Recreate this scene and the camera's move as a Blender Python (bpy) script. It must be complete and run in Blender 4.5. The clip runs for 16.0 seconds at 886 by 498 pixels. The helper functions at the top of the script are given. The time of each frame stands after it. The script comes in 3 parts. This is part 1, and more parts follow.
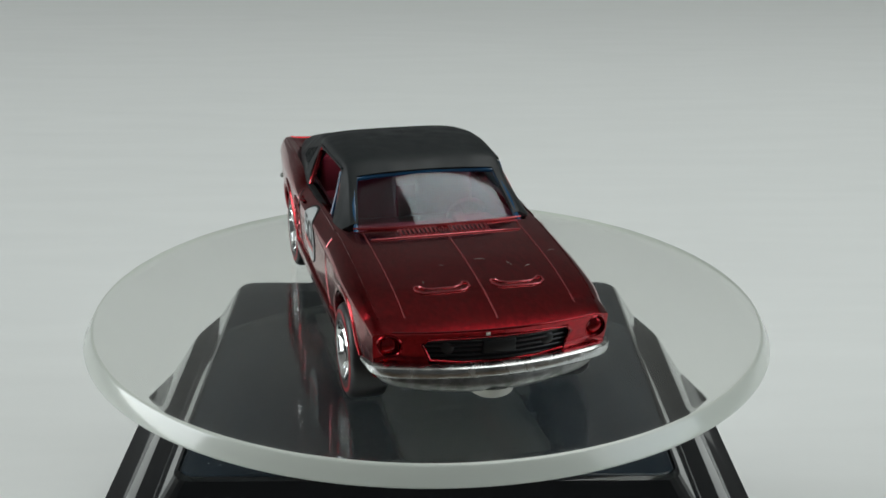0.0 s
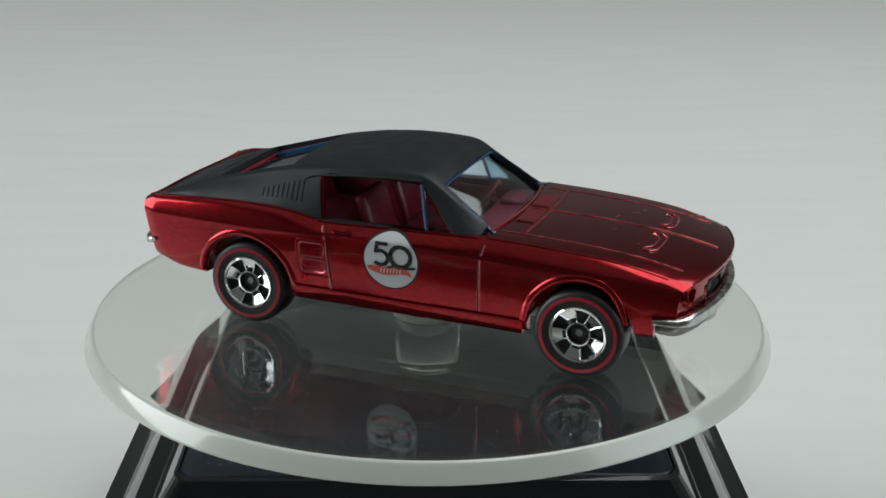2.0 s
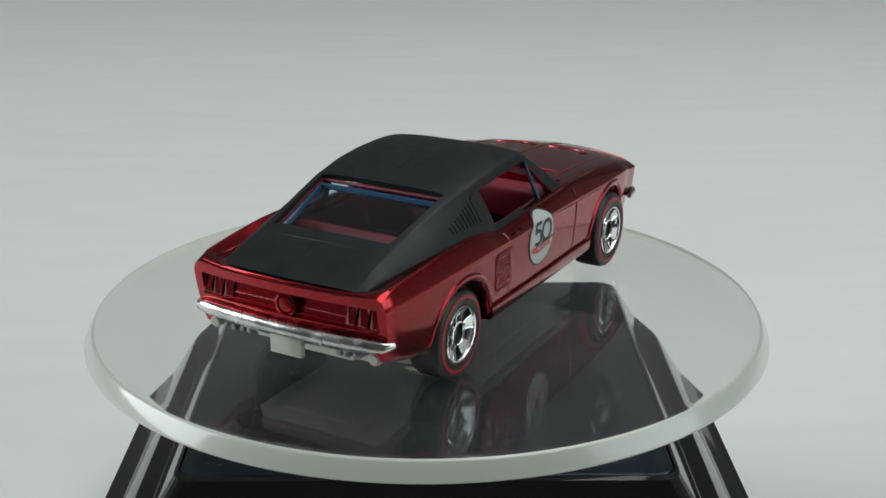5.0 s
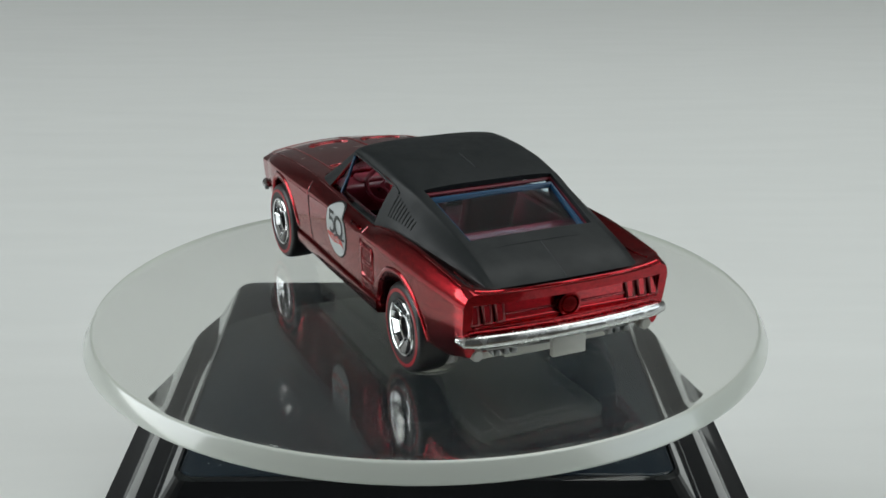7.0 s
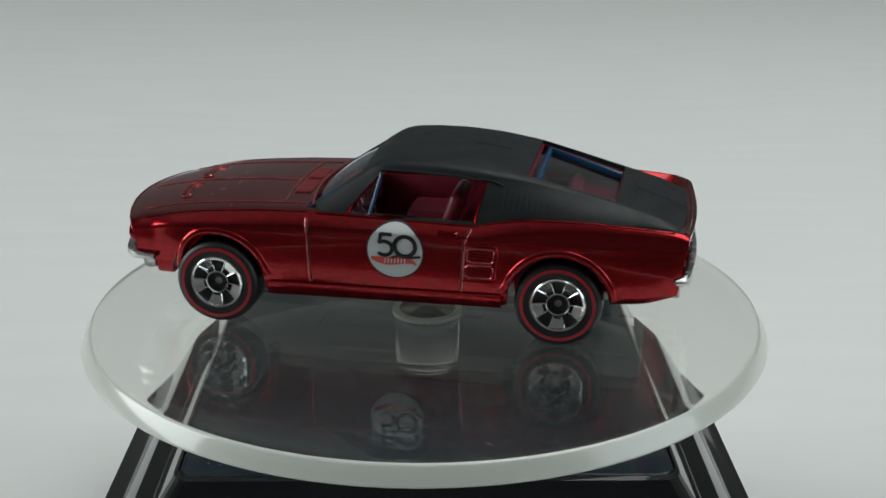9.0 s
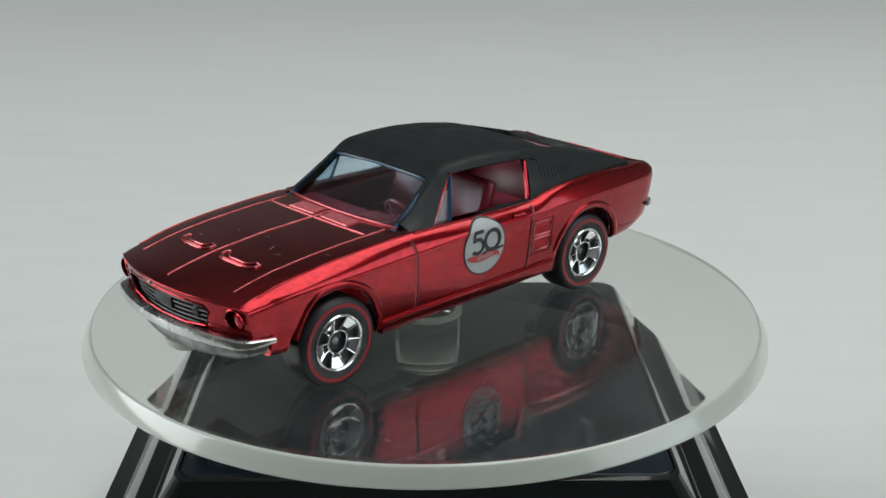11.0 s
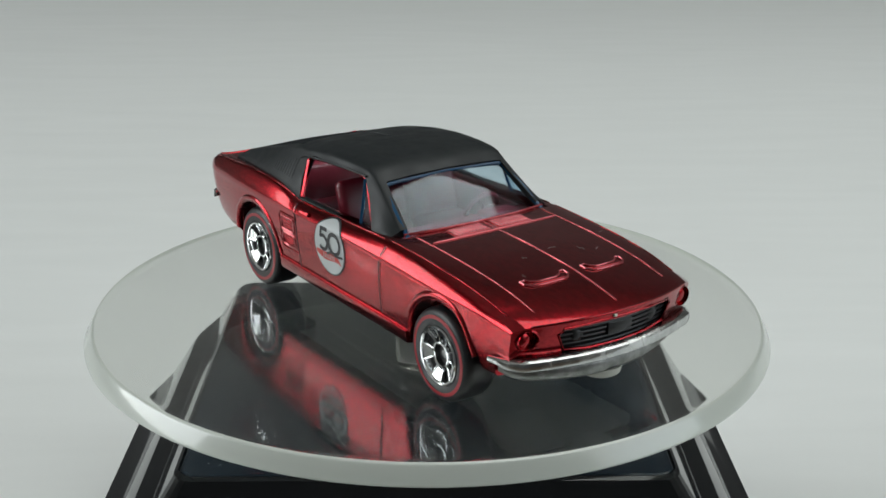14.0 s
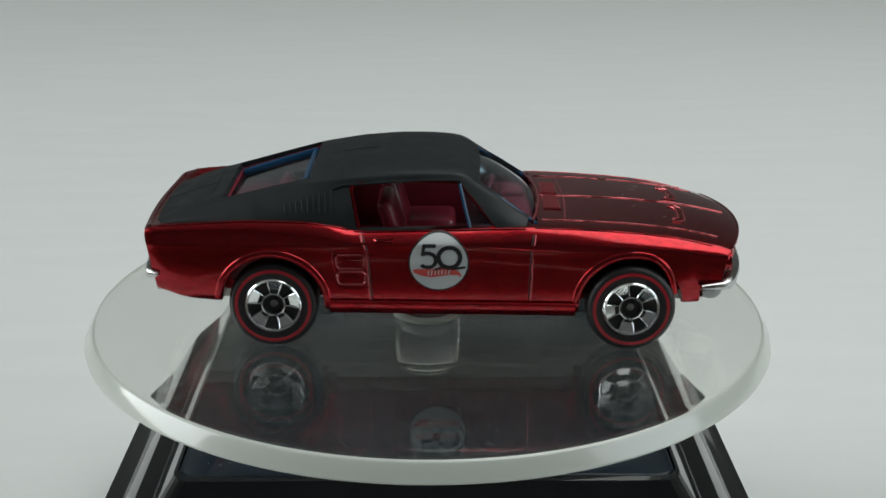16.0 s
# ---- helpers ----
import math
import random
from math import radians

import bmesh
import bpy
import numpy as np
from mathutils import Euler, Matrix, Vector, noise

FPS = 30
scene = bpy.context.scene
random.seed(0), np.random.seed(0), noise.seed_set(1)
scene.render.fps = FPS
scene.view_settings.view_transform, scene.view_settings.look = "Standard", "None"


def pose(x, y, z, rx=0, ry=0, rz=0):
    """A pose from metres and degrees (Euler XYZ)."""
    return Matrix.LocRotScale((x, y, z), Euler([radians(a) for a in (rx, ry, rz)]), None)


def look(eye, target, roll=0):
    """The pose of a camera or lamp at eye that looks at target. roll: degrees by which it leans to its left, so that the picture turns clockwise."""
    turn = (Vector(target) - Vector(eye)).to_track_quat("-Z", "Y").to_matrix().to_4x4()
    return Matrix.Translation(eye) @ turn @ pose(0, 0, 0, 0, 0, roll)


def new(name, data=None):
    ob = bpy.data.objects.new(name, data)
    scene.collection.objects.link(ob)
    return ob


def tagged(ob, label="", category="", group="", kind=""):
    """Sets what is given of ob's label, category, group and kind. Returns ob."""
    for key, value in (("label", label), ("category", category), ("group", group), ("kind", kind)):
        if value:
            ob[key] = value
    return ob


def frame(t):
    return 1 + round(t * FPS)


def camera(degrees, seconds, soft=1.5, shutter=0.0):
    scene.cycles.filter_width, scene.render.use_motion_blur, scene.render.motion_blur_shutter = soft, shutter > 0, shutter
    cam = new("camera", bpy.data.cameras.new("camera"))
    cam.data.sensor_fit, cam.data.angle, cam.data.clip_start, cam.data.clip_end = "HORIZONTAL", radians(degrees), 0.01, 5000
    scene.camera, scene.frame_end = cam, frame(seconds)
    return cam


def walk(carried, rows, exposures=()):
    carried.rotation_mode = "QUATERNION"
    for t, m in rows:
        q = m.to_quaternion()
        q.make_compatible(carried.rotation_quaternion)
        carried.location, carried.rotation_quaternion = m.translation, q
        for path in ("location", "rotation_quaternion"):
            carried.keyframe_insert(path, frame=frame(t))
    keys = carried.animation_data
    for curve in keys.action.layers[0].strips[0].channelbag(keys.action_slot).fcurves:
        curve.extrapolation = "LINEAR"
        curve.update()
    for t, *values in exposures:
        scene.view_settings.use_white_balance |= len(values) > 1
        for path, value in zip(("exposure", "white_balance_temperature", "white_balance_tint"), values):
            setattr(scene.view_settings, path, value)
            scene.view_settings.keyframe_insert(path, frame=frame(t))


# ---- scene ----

# Plan: table top at z = 0; the turntable's axis is x = y = 0; the car's axles turn 49 mm above the table.
AXLE = 0.049
RATE, HEAD = 27.2087, -77.369      # degrees a second, and the turn at the start

cam = camera(38.49, 16.0, soft=1.6)
EYE = Vector((0.0, -0.16109, AXLE + 0.05987))
AIM = Vector((0.01239, 0.94107, -0.33798))
shot = look(EYE, EYE + AIM * 0.17, 0.21)
walk(cam, [(0.0, shot), (16.0, shot)], exposures=[(0.0, 0.0), (16.0, 0.0)])

# ---- light ----
world = bpy.data.worlds.new("sky")
scene.world = world
world.use_nodes = True
wn = world.node_tree.nodes
sky = wn.new("ShaderNodeTexSky")
sky.sky_type, sky.sun_disc = "NISHITA", False
sky.sun_elevation, sky.sun_rotation = radians(40), radians(-90)
world.node_tree.links.new(sky.outputs[0], wn["Background"].inputs[0])
wn["Background"].inputs[1].default_value = 0.1


def area_light(name, m, sx, sy, watts, colour):
    d = bpy.data.lights.new(name, "AREA")
    d.shape, d.size, d.size_y, d.energy, d.color = "RECTANGLE", sx, sy, watts, colour
    ob = new(name, d)
    ob.matrix_world = m
    return ob


# Unseen windows assumed at both sides; place and power balance the tones.
for side, mid, watts in ((-1, 0.05, 24.5), (1, -0.7, 10)):
    area_light("assumed_window_light", look((side * 1.98, mid, 0.75), (0, -0.1, 0.1)), 1.5, 1.2, watts, (0.935, 0.985, 0.985))
area_light("overhead_lamp_light", look((0.43, 0.03, 0.95), (0.2, -0.05, 0.05)), 1.0, 0.74, 6.1, (0.96, 1.0, 0.985))


# ---- materials ----
def material(name, colour, rough=0.5, metal=0.0, coat=0.0, ior=1.5, glass=0.0, spec=0.5):
    m = bpy.data.materials.new(name)
    m.use_nodes = True
    b = m.node_tree.nodes["Principled BSDF"]
    for key, value in (("Base Color", (*colour, 1)), ("Roughness", rough), ("Metallic", metal), ("Coat Weight", coat),
                       ("Coat Roughness", 0.06), ("IOR", ior), ("Transmission Weight", glass), ("Specular IOR Level", spec)):
        b.inputs[key].default_value = value
    return m


def nodes_of(m):
    return m.node_tree.nodes, m.node_tree.links, m.node_tree.nodes["Principled BSDF"]


def vary(m, scale, dark, light, stretch=(1, 1, 1), detail=4, contrast=(0.35, 0.65)):
    """Colour that wanders between two tones, in metres of the thing's own space."""
    n, l, b = nodes_of(m)
    co, mp, tex, ramp = (n.new("ShaderNodeTexCoord"), n.new("ShaderNodeMapping"), n.new("ShaderNodeTexNoise"), n.new("ShaderNodeValToRGB"))
    mp.inputs["Scale"].default_value = stretch
    tex.inputs["Scale"].default_value, tex.inputs["Detail"].default_value = scale, detail
    ramp.color_ramp.elements[0].position, ramp.color_ramp.elements[1].position = contrast
    ramp.color_ramp.elements[0].color, ramp.color_ramp.elements[1].color = (*dark, 1), (*light, 1)
    l.new(co.outputs["Object"], mp.inputs[0]); l.new(mp.outputs[0], tex.inputs["Vector"])
    l.new(tex.outputs["Fac"], ramp.inputs[0]); l.new(ramp.outputs[0], b.inputs["Base Color"])
    return m


def relief(m, scale, strength, depth, stretch=(1, 1, 1), coat=False):
    n, l, b = nodes_of(m)
    co, mp, tex, bump = (n.new("ShaderNodeTexCoord"), n.new("ShaderNodeMapping"), n.new("ShaderNodeTexNoise"), n.new("ShaderNodeBump"))
    mp.inputs["Scale"].default_value = stretch
    tex.inputs["Scale"].default_value, tex.inputs["Detail"].default_value = scale, 5
    bump.inputs["Strength"].default_value, bump.inputs["Distance"].default_value = strength, depth
    l.new(co.outputs["Object"], mp.inputs[0]); l.new(mp.outputs[0], tex.inputs["Vector"])
    l.new(tex.outputs["Fac"], bump.inputs["Height"]); l.new(bump.outputs[0], b.inputs["Normal"])
    if coat:
        l.new(bump.outputs[0], b.inputs["Coat Normal"])
    return m


def gloss(m, scale, low, high, stretch=(1, 1, 1)):
    """Roughness that wanders between two values."""
    n, l, b = nodes_of(m)
    co, mp, tex, rng = (n.new("ShaderNodeTexCoord"), n.new("ShaderNodeMapping"), n.new("ShaderNodeTexNoise"), n.new("ShaderNodeMapRange"))
    mp.inputs["Scale"].default_value = stretch
    tex.inputs["Scale"].default_value, tex.inputs["Detail"].default_value = scale, 6
    rng.inputs["From Min"].default_value, rng.inputs["From Max"].default_value = 0.35, 0.65
    rng.inputs["To Min"].default_value, rng.inputs["To Max"].default_value = low, high
    l.new(co.outputs["Object"], mp.inputs[0]); l.new(mp.outputs[0], tex.inputs["Vector"])
    l.new(tex.outputs["Fac"], rng.inputs["Value"]); l.new(rng.outputs[0], b.inputs["Roughness"])
    return m


PAINT = material("candy_red_paint", (0.36, 0.009, 0.016), 0.16, 1.0, 0.5)
PAINT.node_tree.nodes["Principled BSDF"].inputs["Coat Roughness"].default_value = 0.03
vary(PAINT, 1800, (0.27, 0.005, 0.010), (0.38, 0.009, 0.016), (0.5, 1, 1.4))
gloss(PAINT, 3200, 0.15, 0.23)
relief(PAINT, 3000, 0.10, 0.00003)
# Thin paint on raised edges, paler still to carry their highlights.
EDGE = material("pale_red_edge", (0.45, 0.075, 0.085), 0.26, 0.7, 0.6)
# Paler red for the tail-light rims, so that they stand out.
TAIL = material("pale_red_paint", (0.50, 0.16, 0.16), 0.3, 0.9, 0.4)
BLACK = material("satin_black_paint", (0.008, 0.011, 0.012), 0.55, 0.0, 0.0, 1.5, 0.0, 0.35)
gloss(BLACK, 300, 0.42, 0.60)
relief(BLACK, 1800, 0.10, 0.00004)
RUBBER = material("black_tyre", (0.010, 0.010, 0.011), 0.42)
STRIPE = material("red_tyre_stripe", (0.33, 0.008, 0.016), 0.4)
CHROME = material("chrome", (0.86, 0.87, 0.88), 0.08, 1.0)
gloss(CHROME, 700, 0.05, 0.16)
CAST = material("bare_cast_metal", (0.52, 0.53, 0.52), 0.32, 1.0)
vary(CAST, 500, (0.44, 0.45, 0.445), (0.66, 0.67, 0.66))
gloss(CAST, 500, 0.14, 0.32)
relief(CAST, 700, 0.35, 0.00015)
# Chrome darkened to carry the shade of the stepped-in spoke roots.
SHADED = material("shaded_chrome", (0.10, 0.102, 0.106), 0.2, 1.0)
gloss(SHADED, 900, 0.12, 0.28)
DULL = material("dull_cast_metal", (0.24, 0.245, 0.24), 0.4, 1.0)
vary(DULL, 700, (0.18, 0.185, 0.18), (0.32, 0.325, 0.32))
relief(DULL, 900, 0.3, 0.0001)
HUB = material("hub_black", (0.008, 0.008, 0.009), 0.35)
CABIN = material("maroon_cabin_plastic", (0.20, 0.012, 0.026), 0.35)
vary(CABIN, 200, (0.13, 0.008, 0.017), (0.20, 0.015, 0.030))
TINT = material("blue_tinted_plastic", (0.66, 0.83, 0.93), 0.05, 0.0, 0.0, 1.43, 1.0)
BLUE = material("blue_plastic_edge", (0.013, 0.06, 0.13), 0.25, 0.0, 0.0, 1.45, 0.0)
DARK = material("black_grille", (0.012, 0.012, 0.013), 0.85, 0.0, 0.0, 1.5, 0.0, 0.12)
RIM_PAINT = material("grey_white_print", (0.50, 0.53, 0.53), 0.4)
INK = material("black_print", (0.012, 0.012, 0.014), 0.4)
RIBBON = material("red_print", (0.55, 0.06, 0.05), 0.4)
PALE = material("pale_unpainted_metal", (0.58, 0.58, 0.53), 0.5, 0.3)
relief(PALE, 900, 0.3, 0.0001)
ACRYL = material("clear_acrylic", (0.985, 0.985, 0.96), 0.02, 0.0, 0.0, 1.49, 1.0)
# Trace of diffuse white over the plate stands in for reflected light.
HAZY = material("hazed_clear_acrylic", (0.97, 0.985, 0.955), 0.02, 0.0, 0.0, 1.49, 0.993)
# Rim brightness comes from this pale colour; a clear edge shows the dark base.
MILKY = material("milky_acrylic_edge", (0.60, 0.64, 0.585), 0.32, 0.0, 0.9, 1.49, 0.12)
GLOSSY = material("glossy_black_plastic", (0.006, 0.007, 0.008), 0.06, 0.0, 0.0, 1.5)
gloss(GLOSSY, 120, 0.03, 0.10)
PANEL = material("solar_panel_black", (0.010, 0.012, 0.015), 0.12, 0.0, 0.0, 1.5, 0.0, 0.22)
vary(PANEL, 60, (0.006, 0.010, 0.014), (0.010, 0.015, 0.020))
gloss(PANEL, 90, 0.02, 0.06)
DUST = material("dust", (0.42, 0.42, 0.40), 0.9)
WHITE = material("white_painted_board", (0.74, 0.76, 0.74), 0.45)
vary(WHITE, 110, (0.715, 0.735, 0.72), (0.757, 0.777, 0.762), (0.18, 1.0, 1), 9, (0.2, 0.8))
relief(WHITE, 120, 0.10, 0.0004, (0.08, 1.3, 1))
PLASTER = material("plaster", (0.55, 0.55, 0.53), 0.9)
vary(PLASTER, 3, (0.52, 0.52, 0.50), (0.58, 0.58, 0.56))
# Tones of unseen walls, set for what car and plate reflect.
DUSK = material("dark_wall_tone", (0.20, 0.20, 0.20), 0.9)
vary(DUSK, 3, (0.18, 0.18, 0.18), (0.22, 0.22, 0.22))
GREY = material("grey_wall_tone", (0.32, 0.32, 0.32), 0.9)
vary(GREY, 3, (0.30, 0.30, 0.30), (0.35, 0.35, 0.35))
BOARDS = material("floor_boards", (0.20, 0.15, 0.11), 0.5)
vary(BOARDS, 4, (0.16, 0.12, 0.08), (0.26, 0.2, 0.15), (0.2, 3, 1))


# ---- mesh helpers: shapes in millimetres ----
def box(bm, x0, x1, y0, y1, z0, z1):
    v = [bm.verts.new((x, y, z)) for x in (x0, x1) for y in (y0, y1) for z in (z0, z1)]
    for f in ((0, 1, 3, 2), (4, 6, 7, 5), (0, 4, 5, 1), (2, 3, 7, 6), (0, 2, 6, 4), (1, 5, 7, 3)):
        bm.faces.new([v[k] for k in f])
    return v


def soft_box(bm, x0, x1, y0, y1, z0, z1, r, steps=2):
    b2 = bmesh.new()
    box(b2, x0, x1, y0, y1, z0, z1)
    bmesh.ops.bevel(b2, geom=b2.edges[:], offset=r, segments=steps, affect="EDGES", profile=0.5)
    join(bm, b2)


def join(bm, other, m=None):
    if m is not None:
        bmesh.ops.transform(other, matrix=m, verts=other.verts[:])
    table = {v: bm.verts.new(v.co) for v in other.verts}
    for f in other.faces:
        bm.faces.new([table[v] for v in f.verts])
    other.free()


def loft(rings, closed=True, caps=True):
    bm = bmesh.new()
    rows = [[bm.verts.new(p) for p in r] for r in rings]
    n = len(rows[0])
    for a, b in zip(rows, rows[1:]):
        for k in range(n if closed else n - 1):
            j = (k + 1) % n
            bm.faces.new((a[k], a[j], b[j], b[k]))
    if caps:
        bm.faces.new(rows[0][::-1])
        bm.faces.new(rows[-1])
    bmesh.ops.recalc_face_normals(bm, faces=bm.faces[:])
    return bm


def tube(bm, points, r, loop=False, n=6):
    """A round bead along points."""
    pts = [Vector(p) for p in points]
    rings = []
    for i, p in enumerate(pts):
        a = pts[i - 1] if (i or loop) else p
        b = pts[(i + 1) % len(pts)] if (loop or i + 1 < len(pts)) else p
        d = (b - a).normalized()
        side = d.cross(Vector((0, 0, 1)))
        if side.length < 0.2:
            side = d.cross(Vector((0, 1, 0)))
        side.normalize()
        up = side.cross(d)
        rings.append([bm.verts.new(p + r * (math.cos(k * 2 * math.pi / n) * side + math.sin(k * 2 * math.pi / n) * up)) for k in range(n)])
    pairs = list(zip(rings, rings[1:])) + ([(rings[-1], rings[0])] if loop else [])
    for a, b in pairs:
        for k in range(n):
            bm.faces.new((a[k], a[(k + 1) % n], b[(k + 1) % n], b[k]))
    if not loop:
        bm.faces.new(rings[0][::-1])
        bm.faces.new(rings[-1])
    return bm


def revolve(profile, n=48, axis="z", closed=False):
    """A turned body: profile of (radius, height); the axis is z or y."""
    bm = bmesh.new()
    rows = []
    for r, h in profile:
        if r < 1e-6:
            rows.append([bm.verts.new((0, 0, h) if axis == "z" else (0, h, 0))])
        else:
            rows.append([bm.verts.new((r * math.cos(a), r * math.sin(a), h) if axis == "z" else (r * math.cos(a), h, r * math.sin(a)))
                         for a in (2 * math.pi * k / n for k in range(n))])
    pairs = list(zip(rows, rows[1:])) + ([(rows[-1], rows[0])] if closed else [])
    for a, b in pairs:
        for k in range(n):
            j = (k + 1) % n
            if len(a) == 1 and len(b) == 1:
                continue
            if len(a) == 1:
                bm.faces.new((a[0], b[j], b[k]))
            elif len(b) == 1:
                bm.faces.new((a[k], a[j], b[0]))
            else:
                bm.faces.new((a[k], a[j], b[j], b[k]))
    bmesh.ops.recalc_face_normals(bm, faces=bm.faces[:])
    return bm


def prism(polygon, axis, a, b):
    """A polygon of (u, v) pushed along x, y or z from a to b."""
    place = {"x": lambda u, v, w: (w, u, v), "y": lambda u, v, w: (u, w, v), "z": lambda u, v, w: (u, v, w)}[axis]
    return loft([[place(u, v, a) for u, v in polygon], [place(u, v, b) for u, v in polygon]])


def carve(bm, cutters):
    """bm less each of the cutters, which it uses up."""
    def temp(b):
        me = bpy.data.meshes.new("temp")
        b.to_mesh(me)
        b.free()
        return new("temp", me)
    ob = temp(bm)
    tools = [temp(c) for c in cutters]
    for c in tools:
        mod = ob.modifiers.new("cut", "BOOLEAN")
        mod.operation, mod.solver, mod.object = "DIFFERENCE", "EXACT", c
    done = ob.evaluated_get(bpy.context.evaluated_depsgraph_get())
    out = bmesh.new()
    out.from_mesh(done.to_mesh())
    for o in [ob] + tools:
        me = o.data
        bpy.data.objects.remove(o)
        bpy.data.meshes.remove(me)
    return out


def part(name, bm, mat, parent=None, label="", sharp=38, scale=0.001):
    bmesh.ops.scale(bm, vec=(scale, scale, scale), verts=bm.verts[:])
    me = bpy.data.meshes.new(name)
    bm.to_mesh(me)
    bm.free()
    me.materials.append(mat)
    for p in me.polygons:
        p.use_smooth = True
    me.set_sharp_from_angle(angle=radians(sharp))
    ob = new(name, me)
    ob.parent = parent
    return tagged(ob, label) if label else ob


def curve(knots, smooth=1.5):
    """A smooth function of x through about these (x, value) knots."""
    xs, ys = zip(*sorted(knots))
    grid = np.arange(-60, 60.01, 0.1)
    val = np.interp(grid, xs, ys)
    k = np.arange(-4 * smooth, 4 * smooth + 0.01, 0.1)
    w = np.exp(-0.5 * (k / smooth) ** 2)
    val = np.convolve(np.pad(val, len(k) // 2, mode="edge"), w / w.sum(), mode="valid")[:len(grid)]
    return lambda x: float(np.interp(x, grid, val))


def thing(name, label, category, group=""):
    return tagged(new(name), label, category, group)


# ---- the unseen room, plain, and the table ----
def slab(name, x0, x1, y0, y1, z0, z1, mat, label=""):
    bm = bmesh.new()
    box(bm, x0, x1, y0, y1, z0, z1)
    return tagged(part(name, bm, mat, None, "", 38, 1.0), label, "", "", "structure")


slab("floor", -2.2, 2.2, -2.2, 2.2, -0.80, -0.75, BOARDS, "brown wooden floor boards")
slab("ceiling", -2.2, 2.2, -2.2, 2.2, 1.75, 1.80, PLASTER, "plain white ceiling")
slab("wall_north", -2.2, 2.2, 2.0, 2.2, -0.75, 1.75, GREY, "plain unseen wall, grey tone set for reflections")
slab("wall_south", -2.2, 2.2, -2.2, -2.0, -0.75, 1.75, DUSK, "plain unseen wall, toned dark for reflections")
for name, x0, x1, mid in (("wall_west", -2.2, -2.0, 0.05), ("wall_east", 2.0, 2.2, -0.7)):
    wall = bmesh.new()
    for y0, y1, z0, z1 in ((-2, mid - 0.75, -0.75, 1.75), (mid + 0.75, 2, -0.75, 1.75), (mid - 0.75, mid + 0.75, -0.75, 0.15), (mid - 0.75, mid + 0.75, 1.35, 1.75)):
        box(wall, x0, x1, y0, y1, z0, z1)
    tagged(part(name, wall, PLASTER, None, "", 38, 1.0), "plain light plaster wall, unseen, with an assumed window opening", "", "", "structure")


def build_table():
    t = thing("table", "white-painted wooden table with a faint brushed grain", "table")
    bm = bmesh.new()
    soft_box(bm, -750, 750, -86, 700, -28, 0, 3)
    part("tabletop", bm, WHITE, t)
    for x in (-690, 690):
        for y in (-40, 640):
            b = bmesh.new()
            soft_box(b, x - 30, x + 30, y - 30, y + 30, -750, -28, 3)
            part("leg", b, WHITE, t)


build_table()


# ---- the turntable ----
def square_ring(half, z, r, back=None, front=None, n=5):
    """A square round the axis with rounded corners; back, front: its reach that way, where it differs."""
    back = half if back is None else back
    front = half if front is None else front
    pts = []
    for cx, cy, a0 in ((1, 1, 0), (-1, 1, 90), (-1, -1, 180), (1, -1, 270)):
        reach = back if cy > 0 else front
        for k in range(n + 1):
            a = radians(a0 + 90 * k / n)
            pts.append((cx * (half - r) + r * math.cos(a), cy * (reach - r) + r * math.sin(a), z))
    return pts


PLATE_TOP = 49 - 5.58


def dust(bm, half, z, count):
    """Flecks and hair scratches lying on the panel."""
    for k in range(count):
        x, y, a = random.uniform(-half, half), random.uniform(-half, half * 0.9), random.uniform(0, math.pi)
        ln, wd = (random.uniform(0.06, 0.17), random.uniform(0.05, 0.09)) if k % 5 else (random.uniform(0.3, 0.9), 0.025)
        c, d = math.cos(a), math.sin(a)
        v = [bm.verts.new((x + u * ln * c - w * wd * d, y + u * ln * d + w * wd * c, z + 0.02 * (1 - abs(u)) )) for u, w in ((-1, 0), (0, -1), (1, 0), (0, 1))]
        bm.faces.new(v)


